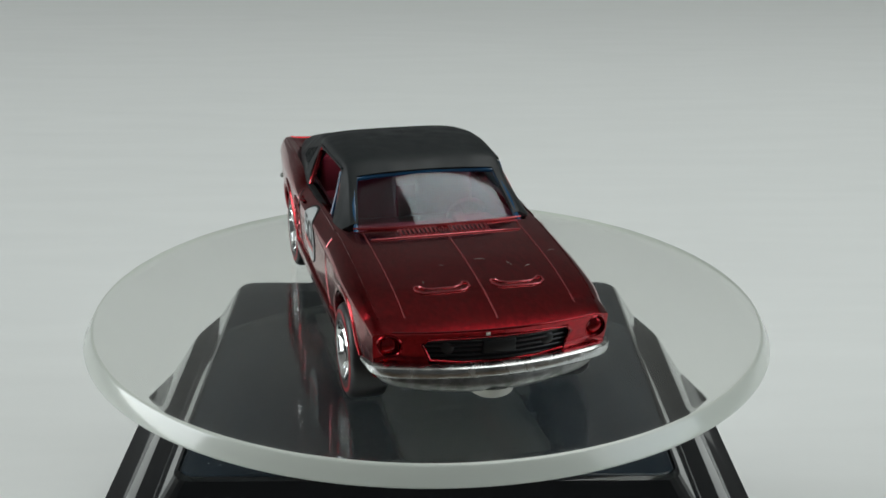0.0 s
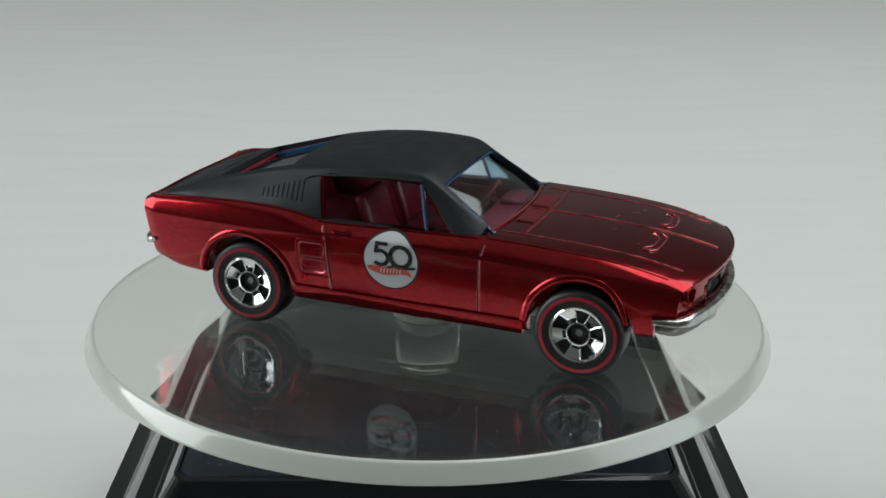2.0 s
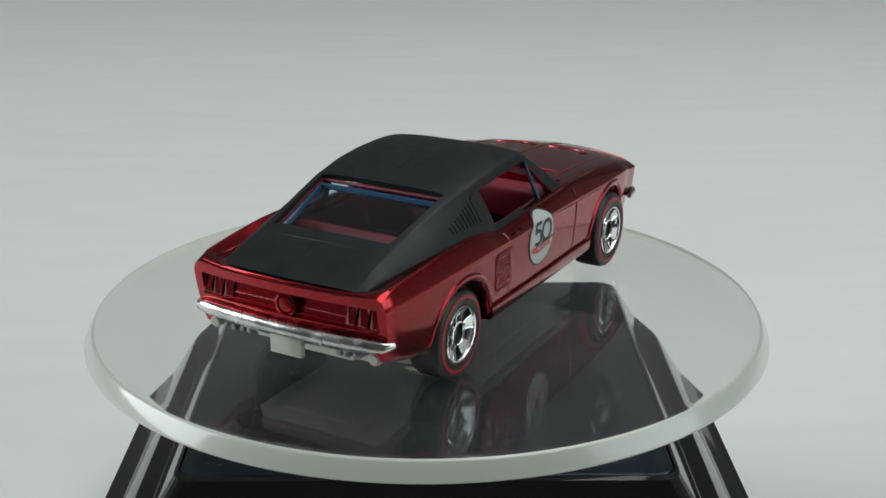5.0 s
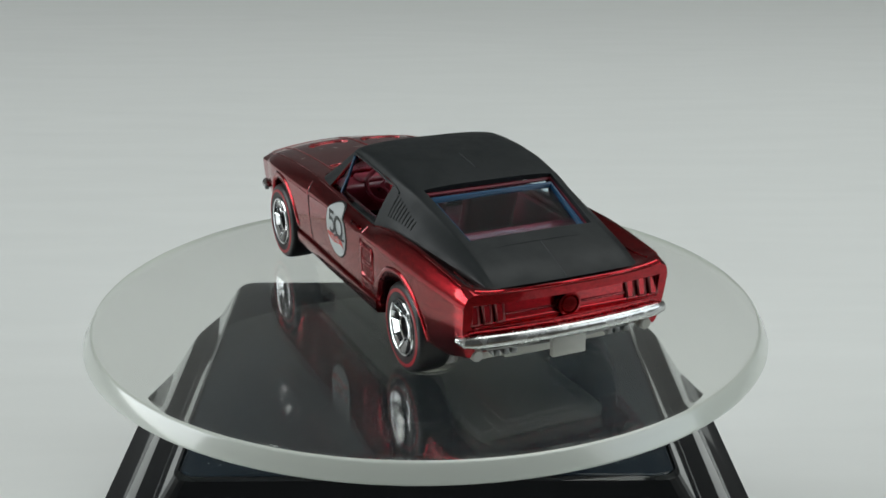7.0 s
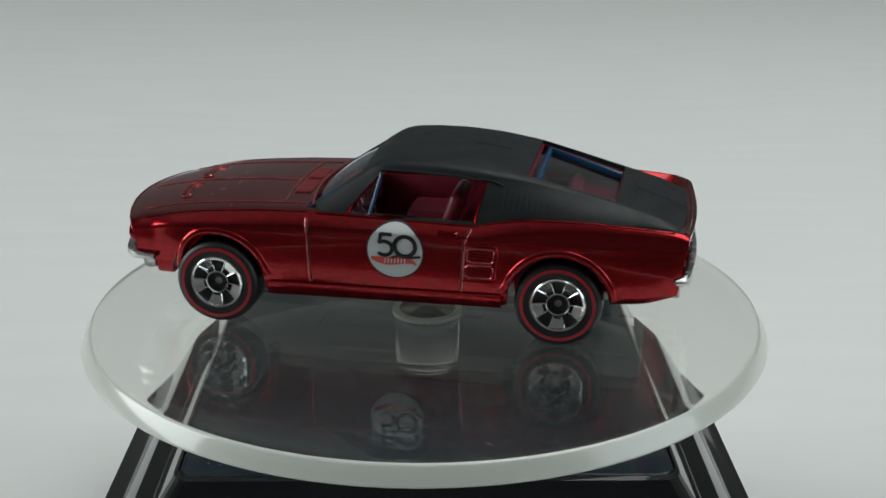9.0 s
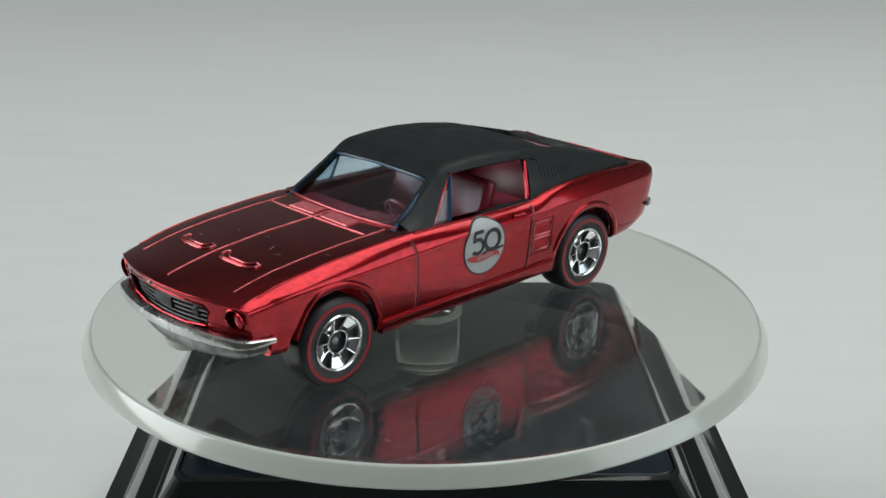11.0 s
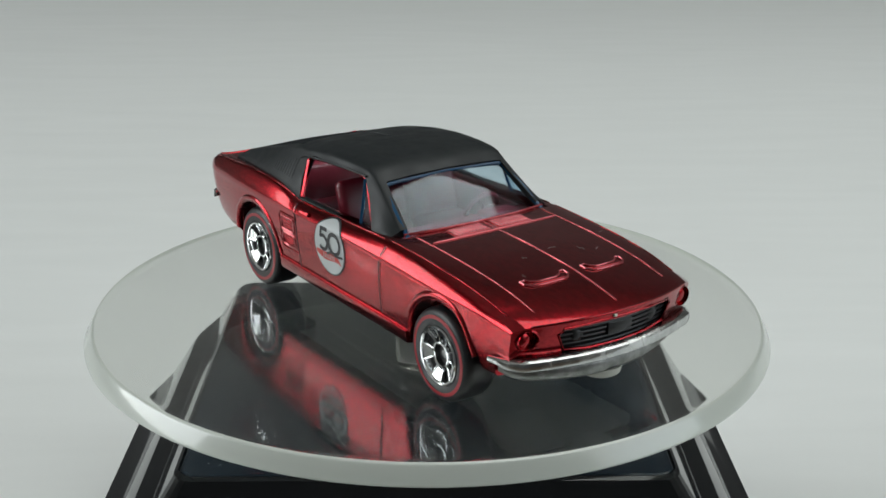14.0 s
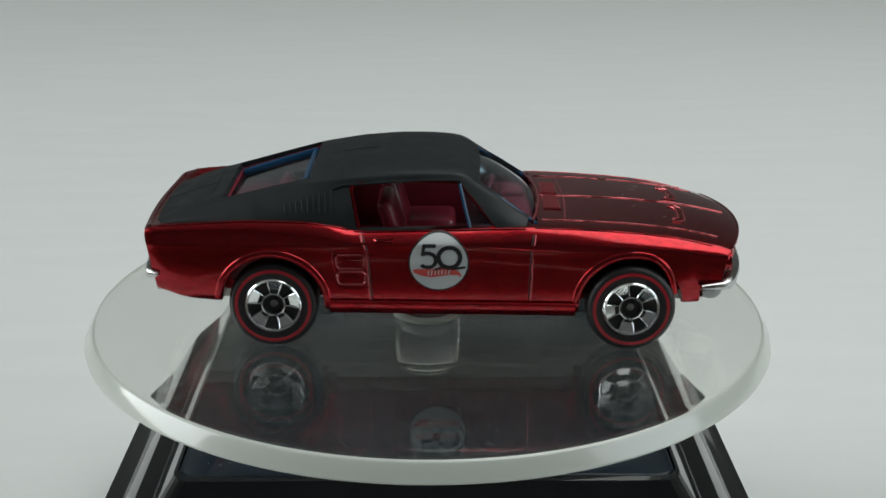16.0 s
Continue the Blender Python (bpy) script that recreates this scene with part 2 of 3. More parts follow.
def build_turntable():
    t = thing("turntable", "glossy black square display turntable under a clear round plate", "turntable")
    bm = loft([square_ring(h, z, r, back, front) for h, z, r, back, front in (
        (45.1, 0.0, 9.0, 30.6, 33.0), (45.5, 0.5, 9.0, 31.0, 33.2), (45.5, 15.0, 9.0, 31.0, 33.2), (45.2, 15.7, 9.0, 30.8, 33.0),
        (42.0, 17.2, 6.0, 34.4, 31.6), (41.7, 17.6, 6.0, 34.4, 31.5), (37.1, 25.0, 6.0, 31.6, 30.6), (36.8, 25.3, 6.0, 31.6, 30.5),
        (34.4, 25.7, 2.8, 35.3, 29.6), (34.1, 26.0, 2.8, 35.1, 29.5), (30.4, 32.2, 2.4, 31.2, 28.9), (29.9, 32.6, 2.4, 30.8, 28.5), (29.7, 32.3, 2.3, 30.6, 28.4))])
    part("base", bm, GLOSSY, t, "glossy black plastic stepped base", 14)
    bm = loft([square_ring(h, z, 2.0, h + 0.9, h - 1.0) for h, z in ((29.5, 32.2), (29.5, 32.7), (29.35, 32.8))])
    part("solar_panel", bm, PANEL, t, "dark solar panel with dust and fine scratches", 14)
    bm = bmesh.new()
    dust(bm, 28, 32.83, 260)
    tagged(part("dust", bm, DUST, t), "pale dust flecks and hair scratches", "", "", "stuff")
    bm = revolve([(0, 32.81), (4.2, 32.81), (4.45, 33.1), (4.4, 40.1), (3.8, 40.15), (3.8, 41.0), (0, 41.0)], 48)
    part("spindle", bm, ACRYL, t, "clear acrylic spindle", 60)
    bm = revolve([(3.9, 40.3), (4.6, 40.3), (4.8, 40.45), (4.8, 40.95), (3.9, 41.0)], 48, "z", True)
    part("spindle_cap", bm, MILKY, t, "milky flange under the plate")
    top = PLATE_TOP
    prof = [(0, top), (43.4, top), (44.3, top), (44.52, top - 0.06), (44.66, top - 0.2), (44.76, top - 0.38)]
    prof += [(45.66, top - 1.95), (45.7, top - 2.1), (45.64, top - 2.24), (45.4, top - 2.3), (44.6, top - 2.32), (43.4, top - 2.32), (0, top - 2.32)]
    plate = part("plate", revolve(prof, 160), HAZY, t, "clear round acrylic plate with a greenish rim", 50)
    plate.visible_shadow = False
    plate.data.materials.append(MILKY)
    for p in plate.data.polygons:
        if math.hypot(p.center.x, p.center.y) > 0.0444:
            p.material_index = 1
    return t, plate


turntable, plate = build_turntable()


# ---- the toy car: x forward, y to its left, z up from the axles ----
car = thing("toy_car", "candy-red die-cast fastback toy car with satin black roof", "toy car")

half_width = curve([(-40, 13.2), (-36, 13.5), (-28, 14.1), (-20, 14.4), (-10, 14.3), (0, 14.3), (10, 14.1), (20, 14.2), (30, 13.8), (36, 13.3), (40, 13.1)], 2)
bottom_z = curve([(-40, 2.2), (-36, 1.0), (-33, 0.55), (-28, 0.4), (-21, -0.1), (-15.5, -0.6), (0, -0.8), (15.5, -0.9), (22, -0.2), (29, 0.5), (32.5, 0.3), (36.4, 0.3), (40, 0.6)], 0.8)
crease_z = curve([(-40, 7.7), (-30, 7.8), (-20, 7.9), (-12, 8.1), (0, 8.2), (10, 7.6), (20, 7.4), (30, 7.2), (35, 6.7), (38, 6.3), (40, 6.1)], 1.2)
shoulder_z = curve([(-40, 9.6), (-36, 10.0), (-30, 10.4), (-25, 10.7), (-18, 10.6), (-14, 10.1), (-12, 9.5), (-9, 9.5), (0, 9.7), (10, 9.9), (16, 9.7), (22, 9.3), (29, 8.6), (33, 8.05), (36, 7.6), (40, 7.2)], 1.0)
shoulder_y = curve([(-40, 12.4), (-36, 12.7), (-28, 13.0), (-20, 13.1), (-13, 13.1), (-9, 12.9), (0, 12.8), (10, 12.7), (20, 12.6), (30, 12.5), (36, 12.35), (40, 12.3)], 2)
middle_z = curve([(-40, 9.4), (-37.6, 9.6), (-37.0, 9.4), (-35.8, 8.75), (-30, 8.8), (-10, 8.8), (8, 10.2), (11, 10.3), (14, 10.2), (16, 10.2), (22, 9.97), (29, 9.36), (33, 8.75), (36, 8.15), (40, 7.75)], 1.0)


def lip(x):
    """How far the skin rolls over at the ends of nose and tail."""
    return (max(0, x - 34.6) / 3.45) ** 2 if x > 0 else (max(0, -36.8 - x) / 1.7) ** 2


def bend(x, y, z):
    """The plan curve and lean of nose and tail."""
    if x > 24:
        w = min(1, (x - 24) / 11) ** 1.5
        x = x - w * (0.0188 * y * y + 0.20 * max(0, 7.4 - z) + 0.8)
    elif x < -28:
        w = min(1, (-28 - x) / 9) ** 1.5
        x = x + w * (0.0055 * y * y + 0.16 * max(0, 8.6 - z))
    return x, y, z


def top_z(x, y):
    """Height of bonnet and deck at x, y."""
    k = (0.45 if x > 0 else 0.3) * lip(x)
    ys, zs, zm = shoulder_y(x) - 0.5, shoulder_z(x) + 0.12 - k, middle_z(x) - k
    return zs + (zm - zs) * (1 - min(1, abs(y) / ys) ** (2 if x > -10 else 6))


def on_top(x, y, lift=0.0):
    return bend(x, y, top_z(x, y) + lift)


def side_y(x, z):
    """Half width of the flank at x, z."""
    w, zc, zb = half_width(x), crease_z(x), bottom_z(x)
    if z >= zc:
        f = min(1, (z - zc) / max(0.1, shoulder_z(x) - zc))
        return w + (shoulder_y(x) - w) * f ** 1.6
    f = (zc - z) / max(0.1, zc - zb)
    return w - 0.05 - 0.75 * f ** 2.2


def on_side(x, z, s, lift=0.0):
    return bend(x, s * (side_y(x, z) + lift), z)


ACROSS = (0.1, 0.25, 0.4, 0.55, 0.7, 0.82, 0.87)


def body_ring(x):
    zb, zc, zs, ys = bottom_z(x), crease_z(x), shoulder_z(x) - (0.45 if x > 0 else 0.4) * lip(x), shoulder_y(x)
    half = [(ys * f - 0.5 * f, zb - 0.05) for f in ACROSS]
    half += [(side_y(x, zb) - 1.0, zb - 0.05)]
    half += [(side_y(x, zb + 0.25) - 0.25, zb + 0.05)]
    half += [(side_y(x, z), z) for z in np.linspace(zb + 0.4, zc - 0.12, 9)]
    half += [(side_y(x, z), z) for z in np.linspace(zc + 0.12, zs - 0.25, 6)]
    half += [(ys - 0.08, zs - 0.06), (ys - 0.25, zs + 0.06), (ys - 0.5, zs + 0.12)]
    half += [(ys * f - 0.5 * f, top_z(x, ys * f - 0.5 * f)) for f in ACROSS[::-1]]
    half = [(y * (1 - (0.022 if x < 0 else 0.006) * lip(x)), z) for y, z in half]
    return [bend(x, y, z) for y, z in half] + [bend(x, -y, z) for y, z in half[::-1]]


FRONT_AXLE, REAR_AXLE = 22.2, -22.1


def disc_cut(x, z, r, y0, y1, n=48):
    return prism([(x + r * math.cos(2 * math.pi * k / n), z + r * math.sin(2 * math.pi * k / n)) for k in range(n)], "y", y0, y1)


def build_body():
    stations = list(np.arange(-38.5, 38.01, 0.65)) + [38.05]
    bm = loft([body_ring(x) for x in stations], True, False)
    n = len(body_ring(0))
    half, m = n // 2, len(ACROSS)
    bm.verts.ensure_lookup_table()
    for first in (0, n * (len(stations) - 1)):       # nose and tail faces, in upright strips
        v = bm.verts[first:first + n]
        bm.faces.new((v[0], v[half - 1], v[half], v[n - 1]))
        for j in range(m - 1):
            bm.faces.new((v[j], v[j + 1], v[half - 2 - j], v[half - 1 - j]))
            bm.faces.new((v[n - 1 - j], v[n - 2 - j], v[half + 1 + j], v[half + j]))
        bm.faces.new(v[m - 1:half - m + 1])
        bm.faces.new([v[n - 1 - k] for k in range(m - 1, half - m + 1)])
    bmesh.ops.recalc_face_normals(bm, faces=bm.faces[:])
    cuts = []
    for s in (-1, 1):
        for ax in (FRONT_AXLE, REAR_AXLE):
            cuts.append(disc_cut(ax, 0.1, 6.45, min(s * 8.6, s * 17), max(s * 8.6, s * 17)))
    cuts.append(prism([(-28, 2.2), (10.6, 2.2), (10.6, 14), (-30, 14)], "y", -11.2, 11.2))       # cabin
    grille = [(-8.0, 5.8), (-7.6, 6.35), (-4, 6.6), (0, 6.65), (4, 6.6), (7.6, 6.35), (8.0, 5.8), (7.5, 3.7), (7.0, 3.4), (4, 3.25), (-4, 3.25), (-7.0, 3.4), (-7.5, 3.7)]
    cuts.append(prism(grille, "x", 33.0, 44))
    for s in (-1, 1):
        cuts.append(prism([(s * 11.4 + 1.2 * math.cos(a), 5.5 + 1.2 * math.sin(a)) for a in (2 * math.pi * k / 28 for k in range(28))], "x", 32.6, 44))
    panel = [(-45, 5.31), (-37.05, 5.31), (-36.33, 8.12), (-45, 8.12)]
    cuts.append(prism(panel, "y", -11.9, 11.9))
    cuts.append(prism([(-16, 0.9), (-16, -3), (16, -3), (16, 0.9)], "y", -12.2, 12.2))
    cuts.append(prism([(-11.3, 2.7), (11.3, 2.7), (11.3, -2), (-11.3, -2)], "x", -44, -34.2))   # open below the bumpers
    cuts.append(prism([(-17, 2.45), (17, 2.45), (17, -2), (-17, -2)], "x", 30.8, 44))
    part("body", carve(bm, cuts), PAINT, car, "candy-red metallic painted body shell", 32)


build_body()

# roof and fastback
roof_z = curve([(13.2, 9.75), (10.6, 10.9), (3.6, 15.4), (2.2, 16.25), (0.5, 16.65), (-3, 16.9), (-7, 16.9), (-12, 16.45), (-17, 15.6), (-22, 14.25), (-29, 12.25), (-33, 11.05), (-37, 9.55), (-40, 9.0)], 0.6)
rail_y = curve([(13.2, 11.2), (10, 10.9), (3.6, 9.8), (0, 10.0), (-6, 10.3), (-12, 10.4), (-17, 10.0), (-22, 9.5), (-29, 9.0), (-37, 8.9)], 1.2)
foot_y = curve([(13.2, 12.0), (9, 12.5), (0, 12.65), (-12, 12.9), (-18, 12.6), (-24, 11.9), (-30, 10.9), (-37, 9.5)], 1.2)
foot_z = curve([(13.2, 9.3), (9, 9.6), (0, 9.3), (-11, 9.3), (-14, 10.2), (-18, 10.5), (-25, 10.5), (-31, 10.0), (-37, 9.2)], 0.8)
rail_drop = curve([(13.2, 0.35), (8, 0.6), (3.6, 0.45), (0, 0.95), (-6, 1.25), (-14, 1.2), (-20, 0.8), (-29, 0.4), (-37, 0.2)], 1.2)


def roof_half(x, inset=0.0):
    yr, zr, yf, zf = rail_y(x) - inset, roof_z(x) - inset, foot_y(x) - inset, foot_z(x)
    zr = max(zr, zf + 0.05)
    ze = max(zf + 0.03, zr - rail_drop(x))
    pts = [(yf, zf - 0.6 - inset * 3), (yf, zf - 0.02)]
    pts += [(yf + (yr - yf) * f + 0.25 * math.sin(math.pi * f), zf + (ze - zf) * f) for f in (0.15, 0.35, 0.55, 0.75, 0.9)]
    pts += [(yr * math.cos(a) ** 0.55 if a < 1.5 else 0.0, ze + (zr - ze) * math.sin(a) ** 0.9) for a in np.linspace(0.06, 1.5, 12)]
    return pts


def roof_ring(x, inset=0.0):
    half = roof_half(x, inset)
    def curl(y, z):
        w = max(0.0, min(1.0, (x + 2) / 6))
        return x - w * 0.010 * y * y + (0.0065 * y * y if x < -34 else 0.0) * min(1.0, (-34 - x) / 3)
    half = [(curl(y, z), y, z) for y, z in half]
    return half + [(x0, -y, z) for x0, y, z in half[::-1]]


def roof_side(x, f, s, lift=0.0):
    yf, yr, zf, ze = foot_y(x), rail_y(x), foot_z(x), roof_z(x) - rail_drop(x)
    return (x, s * (yf + (yr - yf) * f + 0.25 * math.sin(math.pi * f) + lift), zf + (ze - zf) * f)


SIDE_WINDOW = [(-11.6, 9.75), (-12.6, 14.2), (-12.3, 14.8), (-11.4, 15.1), (-6, 15.25), (0.2, 15.15), (1.2, 14.8), (1.9, 13.9), (5.4, 9.95), (5.2, 9.75)]


def slanted(corners, low, high):
    """A slab through four corners, pushed out and in along their normal."""
    c = [Vector(p) for p in corners]
    nrm = (c[1] - c[0]).cross(c[3] - c[0]).normalized()
    if nrm.z < 0:
        nrm = -nrm
    return loft([[p - nrm * low for p in c], [p + nrm * high for p in c]])


FRONT_GLASS = [(13.2, -10.5, 8.5), (13.2, 10.5, 8.5), (3.3, 8.8, 14.85), (3.3, -8.8, 14.85)]
BACK_GLASS = [(-17.4, -8.7, 15.0), (-17.4, 8.7, 15.0), (-28.6, 8.0, 11.8), (-28.6, -8.0, 11.8)]


def build_roof():
    xs = np.arange(-37.3, 11.1, 0.55)
    bm = loft([roof_ring(x) for x in xs])
    inner = loft([roof_ring(x, 0.75) for x in np.arange(-29.5, 10.9, 0.6)])
    cuts = [inner, slanted(FRONT_GLASS, 1.6, 4), slanted(BACK_GLASS, 1.6, 4), prism(SIDE_WINDOW, "y", -20, 20)]
    part("roof", carve(bm, cuts), BLACK, car, "satin black painted roof and fastback", 32)
    for s in (-1, 1):
        bm = bmesh.new()
        tube(bm, [roof_side(x, 0.93, s, 0.08) for x in np.linspace(1.0, -13.5, 26)] + [roof_side(-14.6, 0.86, s, 0.03)], 0.16)
        part("drip_rail", bm, BLACK, car)
    bm = bmesh.new()
    tube(bm, [(-30.6, y, roof_z(-30.6) - 0.02 - 0.004 * y * y) for y in np.linspace(-7.8, 7.8, 17)], 0.14)
    part("deck_seam", bm, BLACK, car)
    bm = bmesh.new()
    tube(bm, [(x, 0, roof_z(x) - 0.03) for x in np.linspace(-30.6, -37.1, 12)], 0.13)
    part("deck_ridge", bm, BLACK, car)
    bm = bmesh.new()
    tube(bm, [(x, 0.1, roof_z(x) + 0.0) for x in np.linspace(-9.5, -14.2, 7)], 0.1)
    part("roof_mark", bm, BLACK, car)
    # louvres on the rear pillars
    for s in (-1, 1):
        for k in range(9):
            x = -14.6 - 0.72 * k
            bm = bmesh.new()
            tube(bm, [roof_side(x - 0.25 * f, f, s, -0.05) for f in np.linspace(0.28, 0.82 - 0.035 * k, 6)], 0.13)
            part("louvre", bm, BLACK, car)


build_roof()


def sheet(grid, thick):
    """A thin curved pane from a grid of points."""
    rows = [[Vector(p) for p in r] for r in grid]
    d = (rows[0][-1] - rows[0][0]).cross(rows[-1][0] - rows[0][0]).normalized() * thick
    bm = bmesh.new()
    top = [[bm.verts.new(p) for p in r] for r in rows]
    low = [[bm.verts.new(p - d) for p in r] for r in rows]
    h, w = len(rows), len(rows[0])
    for i in range(h - 1):
        for j in range(w - 1):
            bm.faces.new((top[i][j], top[i][j + 1], top[i + 1][j + 1], top[i + 1][j]))
            bm.faces.new((low[i][j], low[i + 1][j], low[i + 1][j + 1], low[i][j + 1]))
    edge = [(0, j) for j in range(w)] + [(i, w - 1) for i in range(1, h)] + [(h - 1, j) for j in range(w - 2, -1, -1)] + [(i, 0) for i in range(h - 2, 0, -1)]
    for (a, b), (c, e) in zip(edge, edge[1:] + edge[:1]):
        bm.faces.new((top[a][b], low[a][b], low[c][e], top[c][e]))
    bmesh.ops.recalc_face_normals(bm, faces=bm.faces[:])
    return bm


def pane(name, corners, bow, sink, mat, label):
    a, b, c, d = [Vector(p) for p in corners]
    nrm = (b - a).cross(d - a).normalized()
    if nrm.z < 0:
        nrm = -nrm
    grid = []
    for i in range(9):
        u = i / 8
        p, q = a.lerp(d, u), b.lerp(c, u)
        grid.append([p.lerp(q, j / 16) + nrm * (bow * (1 - (2 * j / 16 - 1) ** 2) + 0.26 * bow * math.sin(math.pi * u) - sink) for j in range(17)])
    ob = part(name, sheet(grid, 0.35), mat, car, label)
    ob.visible_shadow = False
    return ob


def pane_edge(points, r):
    bm = bmesh.new()
    tube(bm, points, r, False, 8)
    part("pane_edge", bm, BLUE, car, "thick blue edge of the clear plastic")


pane("windscreen", [(11.0, -10.6, 9.98), (11.0, 10.6, 9.98), (3.0, 9.3, 15.05), (3.0, -9.3, 15.05)], 1.5, 1.3, TINT, "blue-tinted clear plastic windscreen")
pane("rear_window", [(-17.2, -8.7, 15.2), (-17.2, 8.7, 15.2), (-29.0, 7.9, 11.8), (-29.0, -7.9, 11.8)], 0.3, 1.0, TINT, "blue-tinted clear plastic rear window")

pane_edge([(10.6, -10.3, 9.6), (6.9, -9.85, 12.1), (3.3, -9.0, 14.4), (3.15, -7, 14.65), (3.3, 0, 14.9), (3.15, 7, 14.65), (3.3, 9.0, 14.4), (6.9, 9.85, 12.1), (10.6, 10.3, 9.6)], 0.32)
pane_edge([(-28.3, -7.5, 11.0), (-18.4, -8.15, 13.9), (-18.4, 8.15, 13.9), (-28.3, 7.5, 11.0)], 0.5)


def build_cabin():
    # frame strips round the rear window, red inside the opening
    bm = bmesh.new()
    tube(bm, [(x, y * 0.99, z - 0.55) for x, y, z in BACK_GLASS], 0.26, True)
    part("rear_window_frame", bm, CABIN, car)
    for s in (-1, 1):
        bm = bmesh.new()
        tube(bm, [(2.2, s * 11.9, 9.75), (1.5, s * 11.0, 12.4), (0.9, s * 10.3, 14.9)], 0.24)
        part("vent_post", bm, BLUE, car, "blue-tinted vent window post")
        a, b, c = (2.1, s * 11.75, 9.8), (5.9, s * 11.8, 9.8), (1.3, s * 10.4, 14.2)
        bm = bmesh.new()
        t = [bm.verts.new(p) for p in (a, b, c)]
        u = [bm.verts.new((p[0], p[1] - s * 0.3, p[2])) for p in (a, b, c)]
        bm.faces.new(t); bm.faces.new(u[::-1])
        for k in range(3):
            bm.faces.new((t[k], u[k], u[(k + 1) % 3], t[(k + 1) % 3]))
        bmesh.ops.recalc_face_normals(bm, faces=bm.faces[:])
        part("vent_window", bm, TINT, car).visible_shadow = False
        bm = bmesh.new()
        tube(bm, [(p[0] + 0.15, s * (12.45 - 0.40 * (p[1] - 9.7)), p[1]) for p in SIDE_WINDOW[:3]], 0.3)
        part("door_pillar", bm, PAINT, car)
        bm = bmesh.new()
        tube(bm, [(p[0], s * (12.2 - 0.40 * (p[1] - 9.7)), p[1] - 0.12) for p in SIDE_WINDOW[2:9]], 0.2)
        part("window_frame", bm, PAINT, car, "thin red frame of the side window")
    for s in (-1, 1):
        grid = [[roof_side(x, f, s, -0.95) for x in np.linspace(-13.4, -27, 12)] for f in np.linspace(0.0, 0.92, 6)]
        part("quarter_trim", sheet(grid, 0.08), CABIN, car)
    bm = bmesh.new()
    soft_box(bm, -27.5, 10.4, -11.1, 11.1, 2.25, 2.8, 0.2)
    part("cabin_floor", bm, CABIN, car, "maroon moulded cabin tub")
    for s in (-1, 1):
        bm = bmesh.new()
        soft_box(bm, -28, 10.4, min(s * 10.5, s * 11.4), max(s * 10.5, s * 11.4), 2.8, 8.9, 0.2)
        part("door_card", bm, CABIN, car)
    bm = bmesh.new()
    soft_box(bm, 5.6, 10.4, -10.4, 10.4, 5.2, 9.35, 0.8, 3)
    dash = part("dashboard", bm, CABIN, car)
    bm = bmesh.new()
    soft_box(bm, 6.4, 9.6, 2.6, 7.6, 9.0, 10.0, 0.5, 3)
    part("instrument_hood", bm, CABIN, dash)
    for s in (-1, 1):
        bm = bmesh.new()
        soft_box(bm, -6.6, 0.6, s * 5.2 - 3.9, s * 5.2 + 3.9, 2.8, 6.1, 0.9, 3)
        seat = part("seat", bm, CABIN, car, "maroon bucket seat")
        b = bmesh.new()
        soft_box(b, -1.0, 1.0, -3.9, 3.9, -0.5, 7.2, 0.9, 3)
        bmesh.ops.transform(b, matrix=Matrix.Translation((-6.4, s * 5.2, 5.2)) @ Matrix.Rotation(radians(-18), 4, "Y"), verts=b.verts[:])
        part("backrest", b, CABIN, seat)
    bm = bmesh.new()
    soft_box(bm, -21, -14.5, -9.6, 9.6, 2.8, 6.0, 0.8, 3)
    bench = part("rear_bench", bm, CABIN, car)
    b = bmesh.new()
    soft_box(b, -1.0, 1.0, -9.6, 9.6, 0, 6.2, 0.8, 3)
    bmesh.ops.transform(b, matrix=Matrix.Translation((-20.4, 0, 4.6)) @ Matrix.Rotation(radians(-22), 4, "Y"), verts=b.verts[:])
    part("backrest", b, CABIN, bench)
    bm = bmesh.new()
    soft_box(bm, -29, -21.5, -10.2, 10.2, 8.6, 9.3, 0.3)
    part("parcel_shelf", bm, CABIN, car)
    bm = bmesh.new()
    m = Matrix.Translation((4.4, 5.1, 9.3)) @ Matrix.Rotation(radians(-62), 4, "Y")
    tube(bm, [m @ Vector((2.3 * math.cos(a), 2.3 * math.sin(a), 0)) for a in (2 * math.pi * k / 28 for k in range(28))], 0.32, True)
    for a in (90, 210, 330):
        tube(bm, [m @ Vector((0, 0, -0.3)), m @ Vector((2.3 * math.cos(radians(a)), 2.3 * math.sin(radians(a)), 0))], 0.25)
    tube(bm, [m @ Vector((0, 0, 0)), (6.5, 5.1, 8.0)], 0.45)
    part("steering_wheel", bm, CABIN, car)


build_cabin()


# ---- trim of the body ----
def bead(name, points, r, mat=None, loop=False, label="", n=6):
    bm = bmesh.new()
    tube(bm, points, r, loop, n)
    return part(name, bm, mat or PAINT, car, label, 60)


